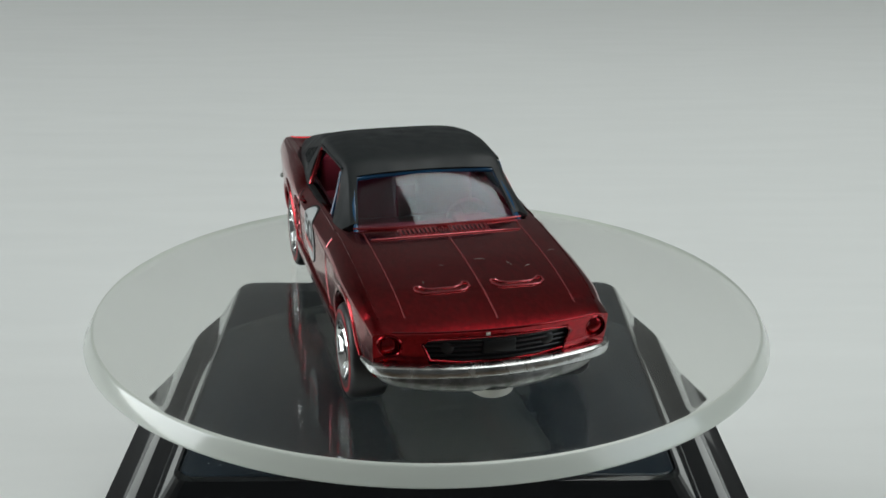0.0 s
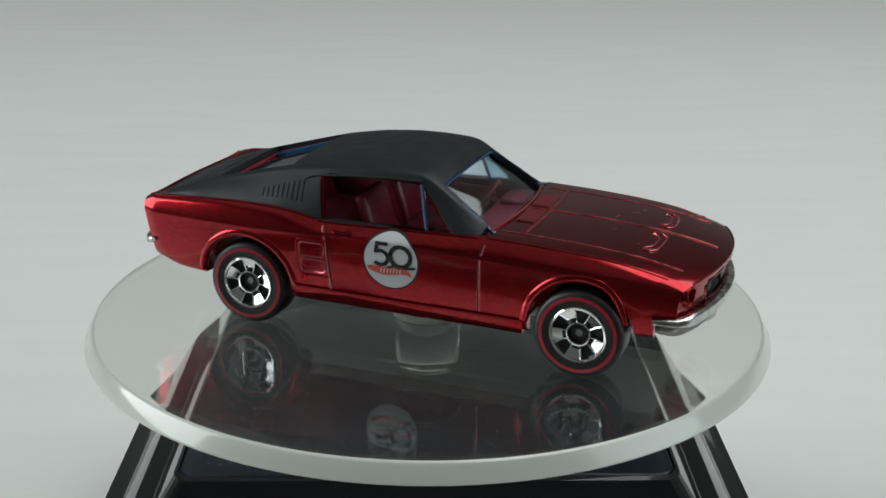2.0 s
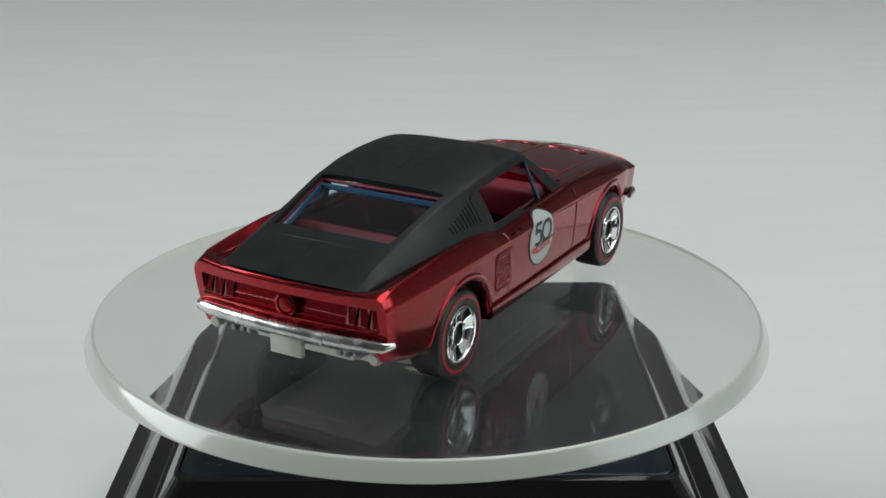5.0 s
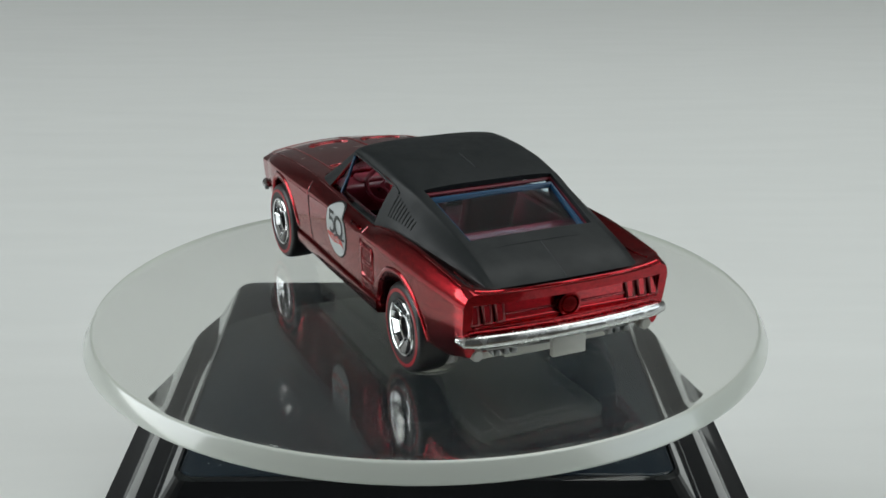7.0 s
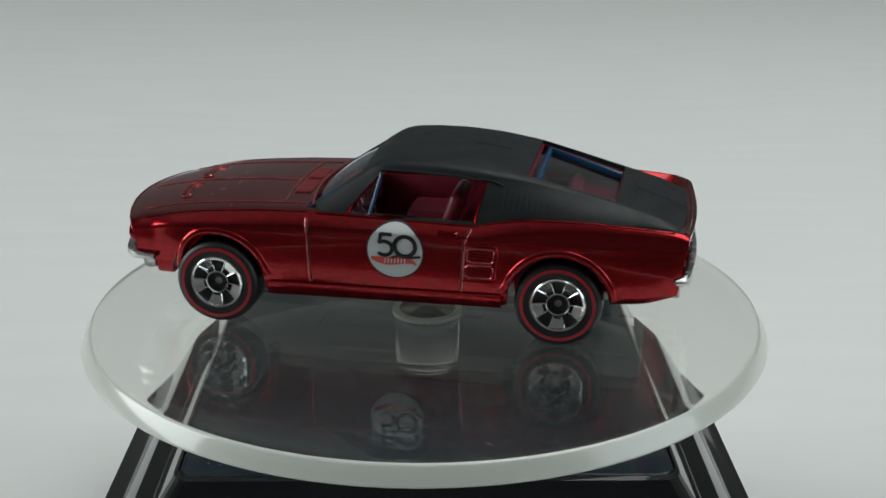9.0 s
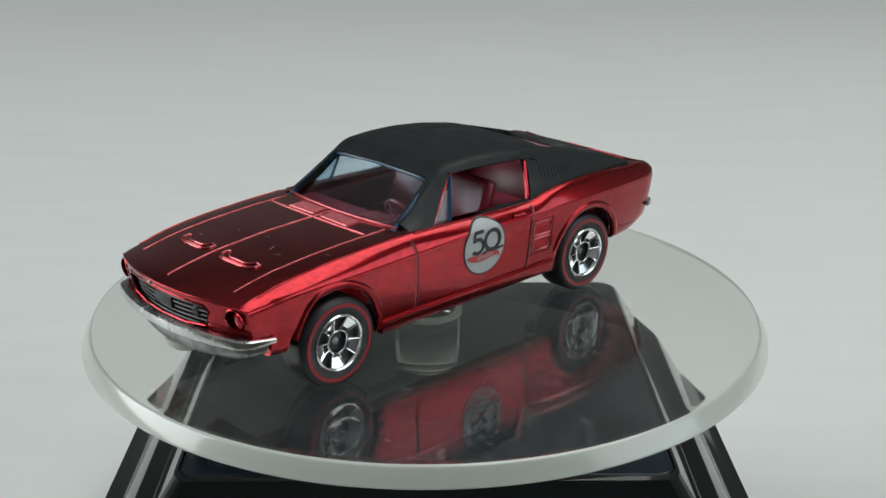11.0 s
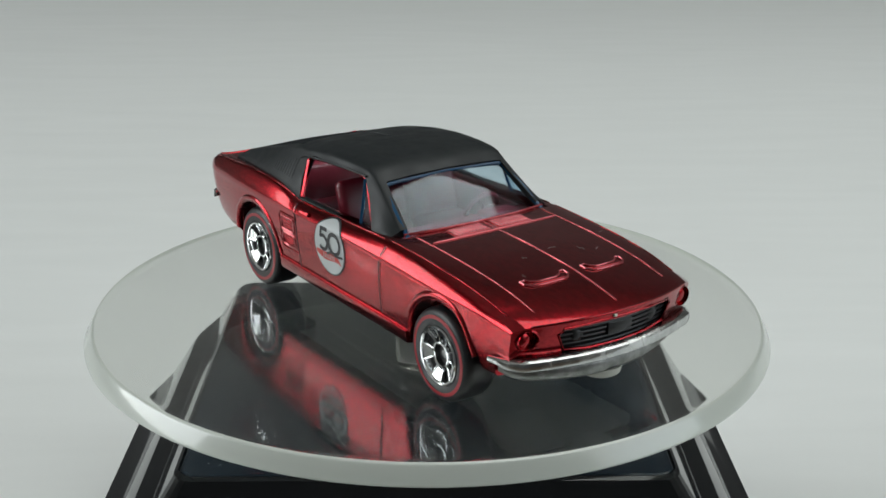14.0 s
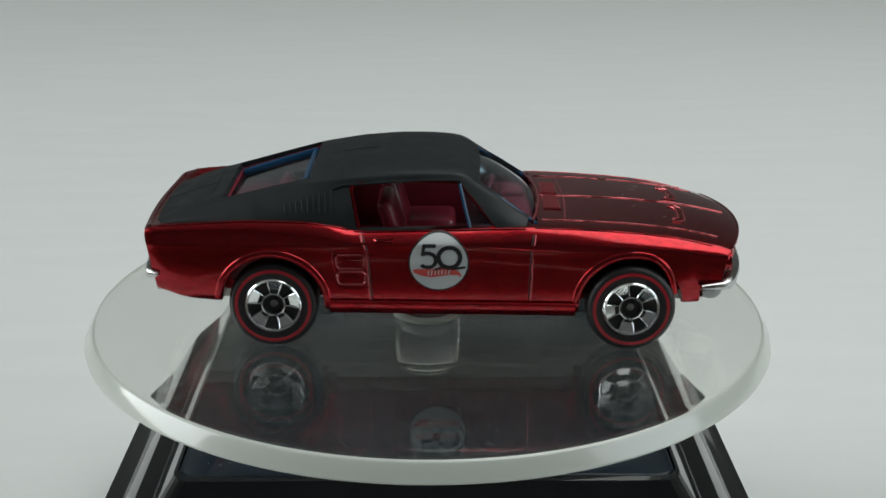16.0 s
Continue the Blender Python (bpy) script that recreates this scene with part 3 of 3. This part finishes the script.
def build_trim():
    for s in (-1, 1):
        bead("bonnet_seam", [on_top(x, s * (9.45 + 0.008 * (36 - x)), 0.025) for x in np.linspace(11.2, 35.6, 60)], 0.085, EDGE)
        bead("fender_line", [bend(x, s * (shoulder_y(x) - 0.2), shoulder_z(x) + 0.06) for x in np.linspace(10.2, 35.6, 30)], 0.07)
        for ahead, r, mat in ((0.0, 0.1, HUB), (0.24, 0.13, EDGE)):
            bead("door_seam", [on_side(9.5 + ahead + 0.02 * z + 0.25 * max(0, z - 7.5) / 1.8, z, s, -0.035) for z in np.linspace(0.9, 9.3, 16)], r, mat)
            bead("door_seam", [on_side(-9.8 - ahead - 0.07 * (z - 1) - 0.5 * max(0, z - 7.6) / 1.6, z, s, -0.035) for z in np.linspace(0.9, 9.2, 16)], r, mat)
        bead("waist_line", [on_side(x, crease_z(x) - 0.05, s, -0.02) for x in np.linspace(-9.9, 19, 30)], 0.10)
        bead("belt_line", [(x, s * (shoulder_y(x) - 0.05), shoulder_z(x) + 0.02) for x in np.linspace(-12, 9, 24)], 0.09)
        sill = []
        for x in np.linspace(-15.0, 15.3, 30):
            zt = 0.75 - 0.012 * x
            rim = [(-0.9, zt), (0.22, zt + 0.03), (0.36, zt - 0.12), (0.34, zt - 0.35), (0.22, zt - 1.5), (0.05, zt - 1.7), (-0.9, zt - 1.7)]
            sill.append([(x, s * (side_y(x, 1.0) + dy), z) for dy, z in rim])
        part("sill", loft(sill), PAINT, car)
        bead("haunch_line", [bend(x, s * (shoulder_y(x) - 0.15), shoulder_z(x) + 0.05) for x in np.linspace(-36.7, -12.5, 30)], 0.09)
        for ax in (FRONT_AXLE, REAR_AXLE):
            pts = []
            for k in range(25):
                a0, a1 = (14, 176) if ax > 0 else (4, 172)
                a = radians(a0 + (a1 - a0) * k / 24)
                x, z = ax + 6.95 * math.cos(a), 0.1 + 6.95 * math.sin(a)
                pts.append(on_side(x, max(z, bottom_z(x) + 0.35), s, -0.36))
            bead("arch_lip", pts, 0.6, None, False, "", 12)
        # scoops behind the doors
        for z0, z1 in ((5.15, 6.95), (3.05, 4.75)):
            o = 0.06 * (z0 - 3)
            loop = [(-13.9 - o, z0 + 0.3), (-13.6 - o, z0), (-10.9 - o, z0), (-10.6 - o, z0 + 0.3), (-10.6 - o, z1 - 0.3), (-10.9 - o, z1), (-13.7 - o, z1), (-14.0 - o, z1 - 0.3)]
            bm = bmesh.new()
            tube(bm, [on_side(x, z, s, 0.0) for x, z in loop], 0.17, True)
            vent = part("side_vent", bm, EDGE, car)
            for k in range(3):
                z = z0 + (z1 - z0) * (0.27 + 0.23 * k)
                b = bmesh.new()
                tube(b, [on_side(x, z, s, -0.02) for x in (-13.4 - o, -11.3 - o)], 0.10)
                part("slat", b, PAINT, vent)
        bead("vent_surround", [on_side(x, z, s, 0.0) for x, z in ((-14.3, 7.4), (-10.3, 7.4), (-10.0, 2.6), (-13.8, 2.6), (-14.3, 3.2), (-14.6, 6.9))], 0.13, None, True)
        bm = bmesh.new()
        tube(bm, [on_side(x, 8.75, s, l) for x, l in ((-9.4, 0.0), (-9.2, 0.25), (-7.4, 0.3), (-7.1, 0.0))], 0.2)
        h = part("door_handle", bm, PAINT, car)
        b = bmesh.new()
        tube(b, [on_side(-7.6, 8.75, s, 0.22), on_side(-7.1, 8.75, s, 0.1)], 0.3)
        part("button", b, PAINT, h)
        # small fins on the rear wings, beside the deck
        bead("wing_fin", [bend(x, s * (10.9 + 0.045 * (-30 - x)), top_z(x, 10.9) + 0.05) for x in np.linspace(-31.0, -36.4, 8)], 0.2)
    bead("bonnet_ridge", [on_top(x, 0, 0.02) for x in np.linspace(11.5, 36.4, 60)], 0.11, EDGE)
    bead("cowl_seam", [on_top(14.5 - 0.006 * y * y, y, 0.03) for y in np.linspace(-9.2, 9.2, 25)], 0.15, EDGE)
    bead("cowl_edge", [on_top(11.25 - 0.012 * y * y, y, 0.12) for y in np.linspace(-10.6, 10.6, 25)], 0.2, EDGE)
    bead("deck_edge", [bend(-37.9, y, top_z(-37.9, y) - 0.02) for y in np.linspace(-11.6, 11.6, 31)], 0.2)
    bead("nose_edge", [bend(38.0, y, top_z(38.0, y) - 0.05) for y in np.linspace(-11.2, 11.2, 31)], 0.16)
    bead("grille_surround", [bend(38.0, y, z) for y, z in ((-8.15, 5.9), (-7.6, 6.55), (-4, 6.76), (0, 6.8), (4, 6.76), (7.6, 6.55), (8.15, 5.9), (7.3, 3.95), (4, 3.6), (0, 3.55), (-4, 3.6), (-7.3, 3.95))], 0.2, None, True)
    bead("paint_chip", [bend(38.05, -1.7, 7.1), bend(38.05, -1.3, 7.1)], 0.2, PALE)
    bm = bmesh.new()
    for x, y, ln, a in ((24.2, 4.7, 0.5, 0.4), (22.6, 1.6, 0.6, 1.4), (25.0, 6.6, 0.45, 2.2), (23.4, -3.1, 0.3, 0.9), (20.8, 10.9, 0.4, 1.9), (27.2, -6.0, 0.25, 0.2)):
        tube(bm, [on_top(x + ln * u * math.cos(a) + 0.1 * u * u, y + ln * u * math.sin(a), 0.03) for u in (-1, -0.3, 0.3, 1)], 0.018, False, 4)
    tagged(part("lint", bm, DUST, car), "pale hairs of lint on the bonnet", "", "", "stuff")
    # cowl louvres
    for s in (-1, 1):
        bm = bmesh.new()
        x0, x1 = 11.7, 13.8
        tube(bm, [on_top(x, s * y, 0.05) for x, y in ((x0, 0.7), (x0, 5.6), (x1, 5.6), (x1, 0.7))], 0.12, True)
        vent = part("cowl_vent", bm, EDGE, car)
        # black sheet below the slats supplies the shade of the gaps
        part("vent_gap_shade", sheet([[on_top(x, s * y, 0.05) for y in np.linspace(0.7, 5.6, 6)] for x in (x0, x1)], 0.04), HUB, vent)
        for k in range(9):
            y = s * (1.05 + 0.53 * k)
            b = bmesh.new()
            tube(b, [on_top(x0 + 0.1, y, 0.14), on_top(x1 - 0.1, y, 0.14)], 0.13)
            part("slat", b, EDGE, vent)
        # turn-signal scoops on the bonnet
        loop = [(28.4, 1.3), (29.3, 1.3), (30.1, 2.0), (30.2, 3.0), (30.2, 5.6), (30.1, 6.6), (29.3, 7.3), (28.4, 7.3), (28.3, 6.7), (28.9, 6.3), (29.3, 5.6), (29.35, 3.0), (28.9, 2.2), (28.3, 1.9)]
        bm = bmesh.new()
        tube(bm, [on_top(x, s * y, 0.06) for x, y in loop], 0.14, True)
        scoop = part("bonnet_scoop", bm, EDGE, car)
        b = bmesh.new()
        tube(b, [on_top(29.75, s * y, -0.06) for y in np.linspace(2.2, 6.4, 8)], 0.22)
        part("scoop_lip", b, PAINT, scoop)


build_trim()


def build_nose_and_tail():
    rows = [[bend(37.05, y, z) for y in np.linspace(-8.65, 8.65, 17)] for z in (2.9, 3.9, 4.9, 5.9, 6.9)]
    grille = part("grille", sheet(rows, -0.4), DARK, car, "black recessed grille")
    for z in (3.7, 4.3, 4.9, 5.5, 6.1):
        b = bmesh.new()
        tube(b, [bend(37.45, y, z) for y in np.linspace(-8.2, 8.2, 15)], 0.13)
        part("grille_bar", b, HUB, grille)
    b = bmesh.new()
    soft_box(b, 35.5, 36.5, -1.8, 1.8, 4.5, 6.0, 0.2)
    part("grille_badge", b, HUB, grille)
    for s in (-1, 1):
        for y in (5.4,):
            b = revolve([(0, 0), (0.75, 0), (0.8, 0.35), (0.6, 0.5), (0, 0.55)], 20)
            bmesh.ops.transform(b, matrix=Matrix.Translation((35.3, s * y, 5.3)) @ Matrix.Rotation(radians(90), 4, "Y"), verts=b.verts[:])
            part("fog_lamp", b, HUB, grille)
        b = revolve([(0, 0.4), (0.5, 0.36), (0.85, 0.2), (0.95, -0.02), (1.1, -0.05), (1.22, 0.15), (1.18, 0.5), (1.18, -0.9)], 28)
        bmesh.ops.transform(b, matrix=Matrix.Translation((34.0, s * 11.4, 5.5)) @ Matrix.Rotation(radians(90), 4, "Y"), verts=b.verts[:])
        lamp = part("headlight", b, PAINT, car, "red painted round headlight")
        pts = []
        for k in range(28):
            a = 2 * math.pi * k / 28
            pts.append(bend(38.0, s * 11.4 + 1.25 * math.cos(a), 5.5 + 1.25 * math.sin(a)))
        b = bmesh.new()
        tube(b, pts, 0.13, True)
        part("headlight_ring", b, PAINT, lamp)
    # front bumper: a bowed blade that wraps round the corners
    def blade(points, tall, deep):
        rings = []
        for i, p in enumerate(points):
            a, b = Vector(points[max(0, i - 1)]), Vector(points[min(len(points) - 1, i + 1)])
            d = (b - a).normalized()
            out = Vector((d.y, -d.x, 0)).normalized()
            e = min(i, len(points) - 1 - i)
            k = (0.4, 0.75, 0.9)[e] if e < 3 else 1
            rings.append([Vector(p) + out * (deep * k * math.cos(t) * 0.5) + Vector((0, 0, tall * k * 0.5 * math.copysign(abs(math.sin(t)) ** 0.7, math.sin(t)))) for t in (2 * math.pi * j / 12 for j in range(12))])
        return loft(rings)
    ys = np.linspace(-1, 1, 33)
    front = [(36.9 - 0.0185 * (13.3 * v) ** 2 - 2.9 * max(0, abs(v) - 0.92) / 0.08, 13.8 * min(abs(v), 0.985) * (1 if v > 0 else -1), 2.9 - 0.15 * v * v) for v in ys]
    part("front_bumper", blade(front, 1.6, 1.6), CAST, car, "bright bare-metal front bumper")
    low = [(35.2 - 0.0185 * (12.9 * v) ** 2 - 1.1 * max(0, abs(v) - 0.92) / 0.08, 12.4 * v, 0.75 + 0.7 * v * v) for v in ys]
    part("front_valance", blade(low, 2.3, 1.5), DULL, car, "bare cast-metal valance under the bumper")
    bm = bmesh.new()
    join(bm, revolve([(0, -0.9), (2.0, -0.9), (2.4, -0.6), (2.6, 0.3), (0, 0.3)], 32), Matrix.Translation((33.5, 0, -0.4)))
    part("front_base_tab", bm, PALE, car, "pale cast tab of the base")
    back = [(-38.3 + 0.0055 * (13.7 * v) ** 2 + 1.0 * max(0, abs(v) - 0.93) / 0.07, 13.5 * min(abs(v), 0.985) * (1 if v > 0 else -1), 3.8 + 0.1 * v * v) for v in ys]
    part("rear_bumper", blade(back[::-1], 1.65, 1.2), CAST, car, "bright bare-metal rear bumper")
    low = [(-36.6 + 0.009 * (11.0 * v) ** 2, 11.0 * v, 2.45) for v in ys]
    part("rear_valance", blade(low[::-1], 1.2, 1.4), DULL, car, "bare cast-metal valance")
    bm = bmesh.new()
    soft_box(bm, -38.0, -37.2, -2.15, 2.15, 0.45, 2.9, 0.15)
    part("number_plate", bm, PALE, car, "blank pale cast number plate")
    for y in (-10.9, 10.9):
        b = revolve([(0, 0), (0.55, 0), (0.75, 0.2), (0.75, 2.6), (0, 2.6)], 18)
        bmesh.ops.transform(b, matrix=Matrix.Translation((-36.9, y, 1.85)) @ Matrix.Rotation(radians(90), 4, "Y"), verts=b.verts[:])
        part("exhaust_tip", b, PALE, car)
    for y in (-8.4, -7.2, -6.2, 6.2, 7.2, 8.4):
        b = bmesh.new()
        soft_box(b, -36.6, -34.8, y - 0.4, y + 0.4, 1.2, 1.95, 0.2)
        part("hanger", b, DULL, car)
    # tail panel
    for s in (-1, 1):
        for k in range(3):
            y = s * (8.35 + 1.55 * k)
            x = -37.18
            bm = bmesh.new()
            tube(bm, [(x, y - 0.45, 5.7), (x, y + 0.45, 5.7), (x + 0.5, y + 0.5, 7.7), (x + 0.5, y - 0.5, 7.7)], 0.2, True)
            lamp = part("tail_light", bm, TAIL, car, "red painted upright tail light")
            b = bmesh.new()
            face = [(x + 0.0, y - 0.34, 5.82), (x + 0.0, y + 0.34, 5.82), (x + 0.46, y + 0.38, 7.58), (x + 0.46, y - 0.38, 7.58)]
            join(b, loft([face, [(px + 0.4, py, pz) for px, py, pz in face]]))
            part("lens", b, PAINT, lamp)
    bm = revolve([(0, -0.55), (0.9, -0.5), (1.05, -0.3), (1.15, -0.6), (1.4, -0.55), (1.42, 0.0), (1.3, 0.3), (0, 0.3)], 30)
    bmesh.ops.transform(bm, matrix=Matrix.Translation((-37.2, 0, 6.5)) @ Matrix.Rotation(radians(90), 4, "Y"), verts=bm.verts[:])
    part("fuel_cap", bm, PAINT, car)
    bead("tail_rib", [(-37.05, y, 5.5) for y in np.linspace(-11.6, 11.6, 25)], 0.3)
    for s in (-1, 1):
        bead("tail_rib", [(-36.82, s * y, 6.3) for y in np.linspace(1.3, 7.6, 8)], 0.16, EDGE)
    bead("tail_rib", [(-36.5, y, 7.95) for y in np.linspace(-11.6, 11.6, 25)], 0.2)


build_nose_and_tail()


def build_underside():
    bm = bmesh.new()
    soft_box(bm, -32.5, 30.6, -8.4, 8.4, -1.0, 0.6, 0.4)
    soft_box(bm, -14.8, 15, -12.1, 12.1, -0.35, 0.75, 0.3)
    base = part("chassis", bm, PALE, car, "bare cast-metal base plate")
    for x0, x1, y0, y1, h in ((12, 20, -4, 4, 1.7), (-12, 10, -1.2, 1.2, 1.5), (-32, -26, -5, 5, 1.6), (-10, 8, 4, 6, 1.4), (-10, 8, -6, -4, 1.4)):
        b = bmesh.new()
        soft_box(b, x0, x1, y0, y1, -h, -0.9, 0.3)
        part("base_relief", b, PALE, base)
    for ax in (FRONT_AXLE, REAR_AXLE):
        b = bmesh.new()
        tube(b, [(ax, -12, 0), (ax, 12, 0)], 0.5, False, 10)
        part("axle", b, CAST, base)


build_underside()


# ---- wheels ----
def build_wheel(x, s, face, phase):
    w = new("wheel")
    w.parent = car
    w.location = (x * 0.001, s * face * 0.001, 0)
    w.rotation_euler = (0, 0, 0 if s < 0 else math.pi)
    R = 5.55
    tyre = [(3.45, 0.55), (3.6, 0.1), (4.3, -0.03), (4.95, 0.05), (5.3, 0.25), (5.5, 0.6), (R, 1.1), (R, 3.6), (5.4, 4.1), (5.0, 4.4), (3.4, 4.3), (3.2, 1.6)]
    part("tyre", revolve(tyre, 64, "y", True), RUBBER, w, "black plastic tyre with a red stripe", 50)
    part("stripe", revolve([(4.36, -0.07), (4.76, -0.02), (4.76, 0.12), (4.36, 0.1)], 64, "y", True), STRIPE, w, "thin red ring on the tyre")
    rim = part("rim", revolve([(3.52, 0.55), (3.5, 0.02), (3.38, -0.1), (3.2, -0.04), (3.08, 0.2), (3.02, 0.9), (1.5, 1.25), (0, 1.3)], 64, "y"), CHROME, w, "chrome five-spoke rim")
    bm = revolve([(1.28, 1.2), (1.28, 0.42), (1.36, 0.3), (1.5, 0.34), (1.56, 0.5), (1.56, 1.2)], 40, "y", True)
    part("hub_ring", bm, CHROME, rim)

    def sector(mid, wide, r0, h0, r1, h1, thick):
        ring = [(r0, h0, g) for g in (-1, -0.5, 0, 0.5, 1)] + [(r1, h1, g) for g in (1, 0.5, 0, -0.5, -1)]
        at = [(r * math.cos(radians(mid + wide * g)), h, r * math.sin(radians(mid + wide * g))) for r, h, g in ring]
        return loft([at, [(px, py + thick, pz) for px, py, pz in at]])

    for k in range(5):
        mid = phase + 72 * k
        spoke = part("spoke", sector(mid, 17.5, 2.0, 0.62, 3.1, 0.16, 0.5), CHROME, rim)
        part("spoke_root", sector(mid, 18.5, 1.5, 0.86, 2.02, 0.74, 0.4), SHADED, spoke)
        part("recess", sector(mid + 36, 17.5, 1.52, 0.95, 3.06, 0.8, 0.3), HUB, rim)
        for g in (-18, 18):
            a = radians(mid + g)
            b = bmesh.new()
            tube(b, [(r * math.cos(a), h, r * math.sin(a)) for r, h in ((1.5, 0.5), (2.1, 0.5), (3.15, 0.1))], 0.085)
            part("spoke_edge", b, CHROME, spoke)
    part("hub", revolve([(0, 0.95), (1.1, 0.95), (1.26, 0.5), (1.3, 1.3), (0, 1.3)], 32, "y"), HUB, rim)
    part("axle_end", revolve([(0, 0.82), (0.4, 0.83), (0.48, 0.92), (0.48, 1.2), (0, 1.2)], 24, "y"), DULL, rim)
    return w


for x, face, turned in ((FRONT_AXLE, 14.3, (45, 120)), (REAR_AXLE, 13.75, (13, 126))):
    for s, phase in zip((-1, 1), turned):
        build_wheel(x, s, face, phase)


# ---- printed badges on the doors ----
def strip(path, width):
    """A flat ribbon along a path of (x, z)."""
    left, right = [], []
    for i, p in enumerate(path):
        a, b = path[max(0, i - 1)], path[min(len(path) - 1, i + 1)]
        d = Vector((b[0] - a[0], b[1] - a[1])).normalized()
        wd = width(i / (len(path) - 1)) if callable(width) else width
        left.append((p[0] - d.y * wd, p[1] + d.x * wd))
        right.append((p[0] + d.y * wd, p[1] - d.x * wd))
    return left, right


def ribbon(path, width, y):
    fine = [path[0]]
    for a, b in zip(path, path[1:]):
        n = max(1, int(math.hypot(b[0] - a[0], b[1] - a[1]) / 0.18))
        fine += [(a[0] + (b[0] - a[0]) * k / n, a[1] + (b[1] - a[1]) * k / n) for k in range(1, n + 1)]
    path = fine
    left, right = strip(path, width)
    bm = bmesh.new()
    L = [bm.verts.new((x, y, z)) for x, z in left]
    R = [bm.verts.new((x, y, z)) for x, z in right]
    for k in range(len(L) - 1):
        bm.faces.new((L[k], L[k + 1], R[k + 1], R[k]))
    return bm


def arc(cx, cz, rx, rz, a0, a1, n=24):
    return [(cx + rx * math.cos(radians(a0 + (a1 - a0) * k / n)), cz + rz * math.sin(radians(a0 + (a1 - a0) * k / n))) for k in range(n + 1)]


def build_badge(s):
    """A round badge; drawn to be read from the car's right side, turned for the left."""
    def press(bm, proud):
        for v in bm.verts:
            x, z = v.co.x, v.co.z
            X = -1.6 + (x if s < 0 else -x)
            v.co = Vector((X, s * (side_y(X, 6.0 + z) + proud), 6.0 + z))
        bmesh.ops.recalc_face_normals(bm, faces=bm.faces[:])
        return bm
    def disc(r, rings=20, n=56):
        bm = bmesh.new()
        rows = [[bm.verts.new((r * i / rings * math.cos(2 * math.pi * k / n), 0, r * i / rings * math.sin(2 * math.pi * k / n))) for k in range(n)] for i in range(1, rings + 1)]
        for a, b in zip(rows, rows[1:]):
            for k in range(n):
                bm.faces.new((a[k], a[(k + 1) % n], b[(k + 1) % n], b[k]))
        bm.faces.new(rows[0])
        return bm
    badge = part("door_badge", press(disc(3.72), 0.05), INK, car, "round grey badge reading 50 with a red ribbon")
    part("badge_face", press(disc(3.52), 0.10), RIM_PAINT, badge)
    five = bmesh.new()
    join(five, ribbon([(-0.35, 2.2), (-1.9, 2.2)], 0.24, 0))
    join(five, ribbon([(-1.75, 2.4), (-2.0, 0.95)], 0.22, 0))
    join(five, ribbon([(-2.05, 1.05)] + arc(-1.35, 0.35, 1.0, 0.92, 118, -140, 26), 0.24, 0))
    part("digit", press(five, 0.17), INK, badge, "black figure 5")
    zero = ribbon(arc(1.3, 0.72, 1.32, 1.3, -60, 300, 40), 0.27, 0)
    join(zero, ribbon([(-0.5, -0.9), (0.4, -0.55), (1.3, -0.75), (2.2, -0.7), (3.3, -0.55)], lambda f: 0.16, 0))
    part("digit", press(zero, 0.17), INK, badge, "black figure 0 with a swash")
    wave = ribbon([(-3.1, -1.0), (-2.2, -1.2), (-1.0, -1.35), (0.2, -1.2), (1.3, -1.1), (2.3, -1.3), (2.75, -1.75)], lambda f: 0.12 + 0.42 * math.sin(math.pi * min(1, f * 1.05)) ** 0.6, 0)
    flame = part("ribbon", press(wave, 0.17), RIBBON, badge, "red flame-shaped ribbon")
    for k in range(7):
        x = -1.3 + 0.42 * k
        part("mark", press(ribbon([(x, -1.62 + 0.03 * k), (x + 0.08, -1.0 + 0.02 * k)], 0.07, 0), 0.22), RIM_PAINT, flame)


for s in (-1, 1):
    build_badge(s)


# ---- the turning ----
def motions():
    """Car and plate turn together about the axis; the plate leans a little."""
    centre = Matrix.Translation((0, 0, PLATE_TOP * 0.001))
    low = radians(-90 - (HEAD + RATE * 10.6))
    axis = Vector((-math.sin(low), math.cos(low), 0))
    lean, rock = Matrix.Rotation(radians(0.1), 4, axis), Matrix.Rotation(radians(0.3), 4, axis)
    stand = Matrix.Translation((0.00327, -0.00182, AXLE - PLATE_TOP * 0.001)) @ Matrix.Rotation(radians(1.117), 4, "Z")
    off = Matrix.Translation((0.000225, 0.00005, 0.0))       # the plate sits a little off the axis
    car_rows, plate_rows = [], []
    for k in range(33):
        t = 0.5 * k
        turn = centre @ Matrix.Rotation(radians(HEAD + RATE * t), 4, "Z")
        car_rows.append((t, turn @ lean @ stand))
        plate_rows.append((t, turn @ off @ rock @ centre.inverted()))
    walk(car, car_rows)
    walk(plate, plate_rows)


motions()
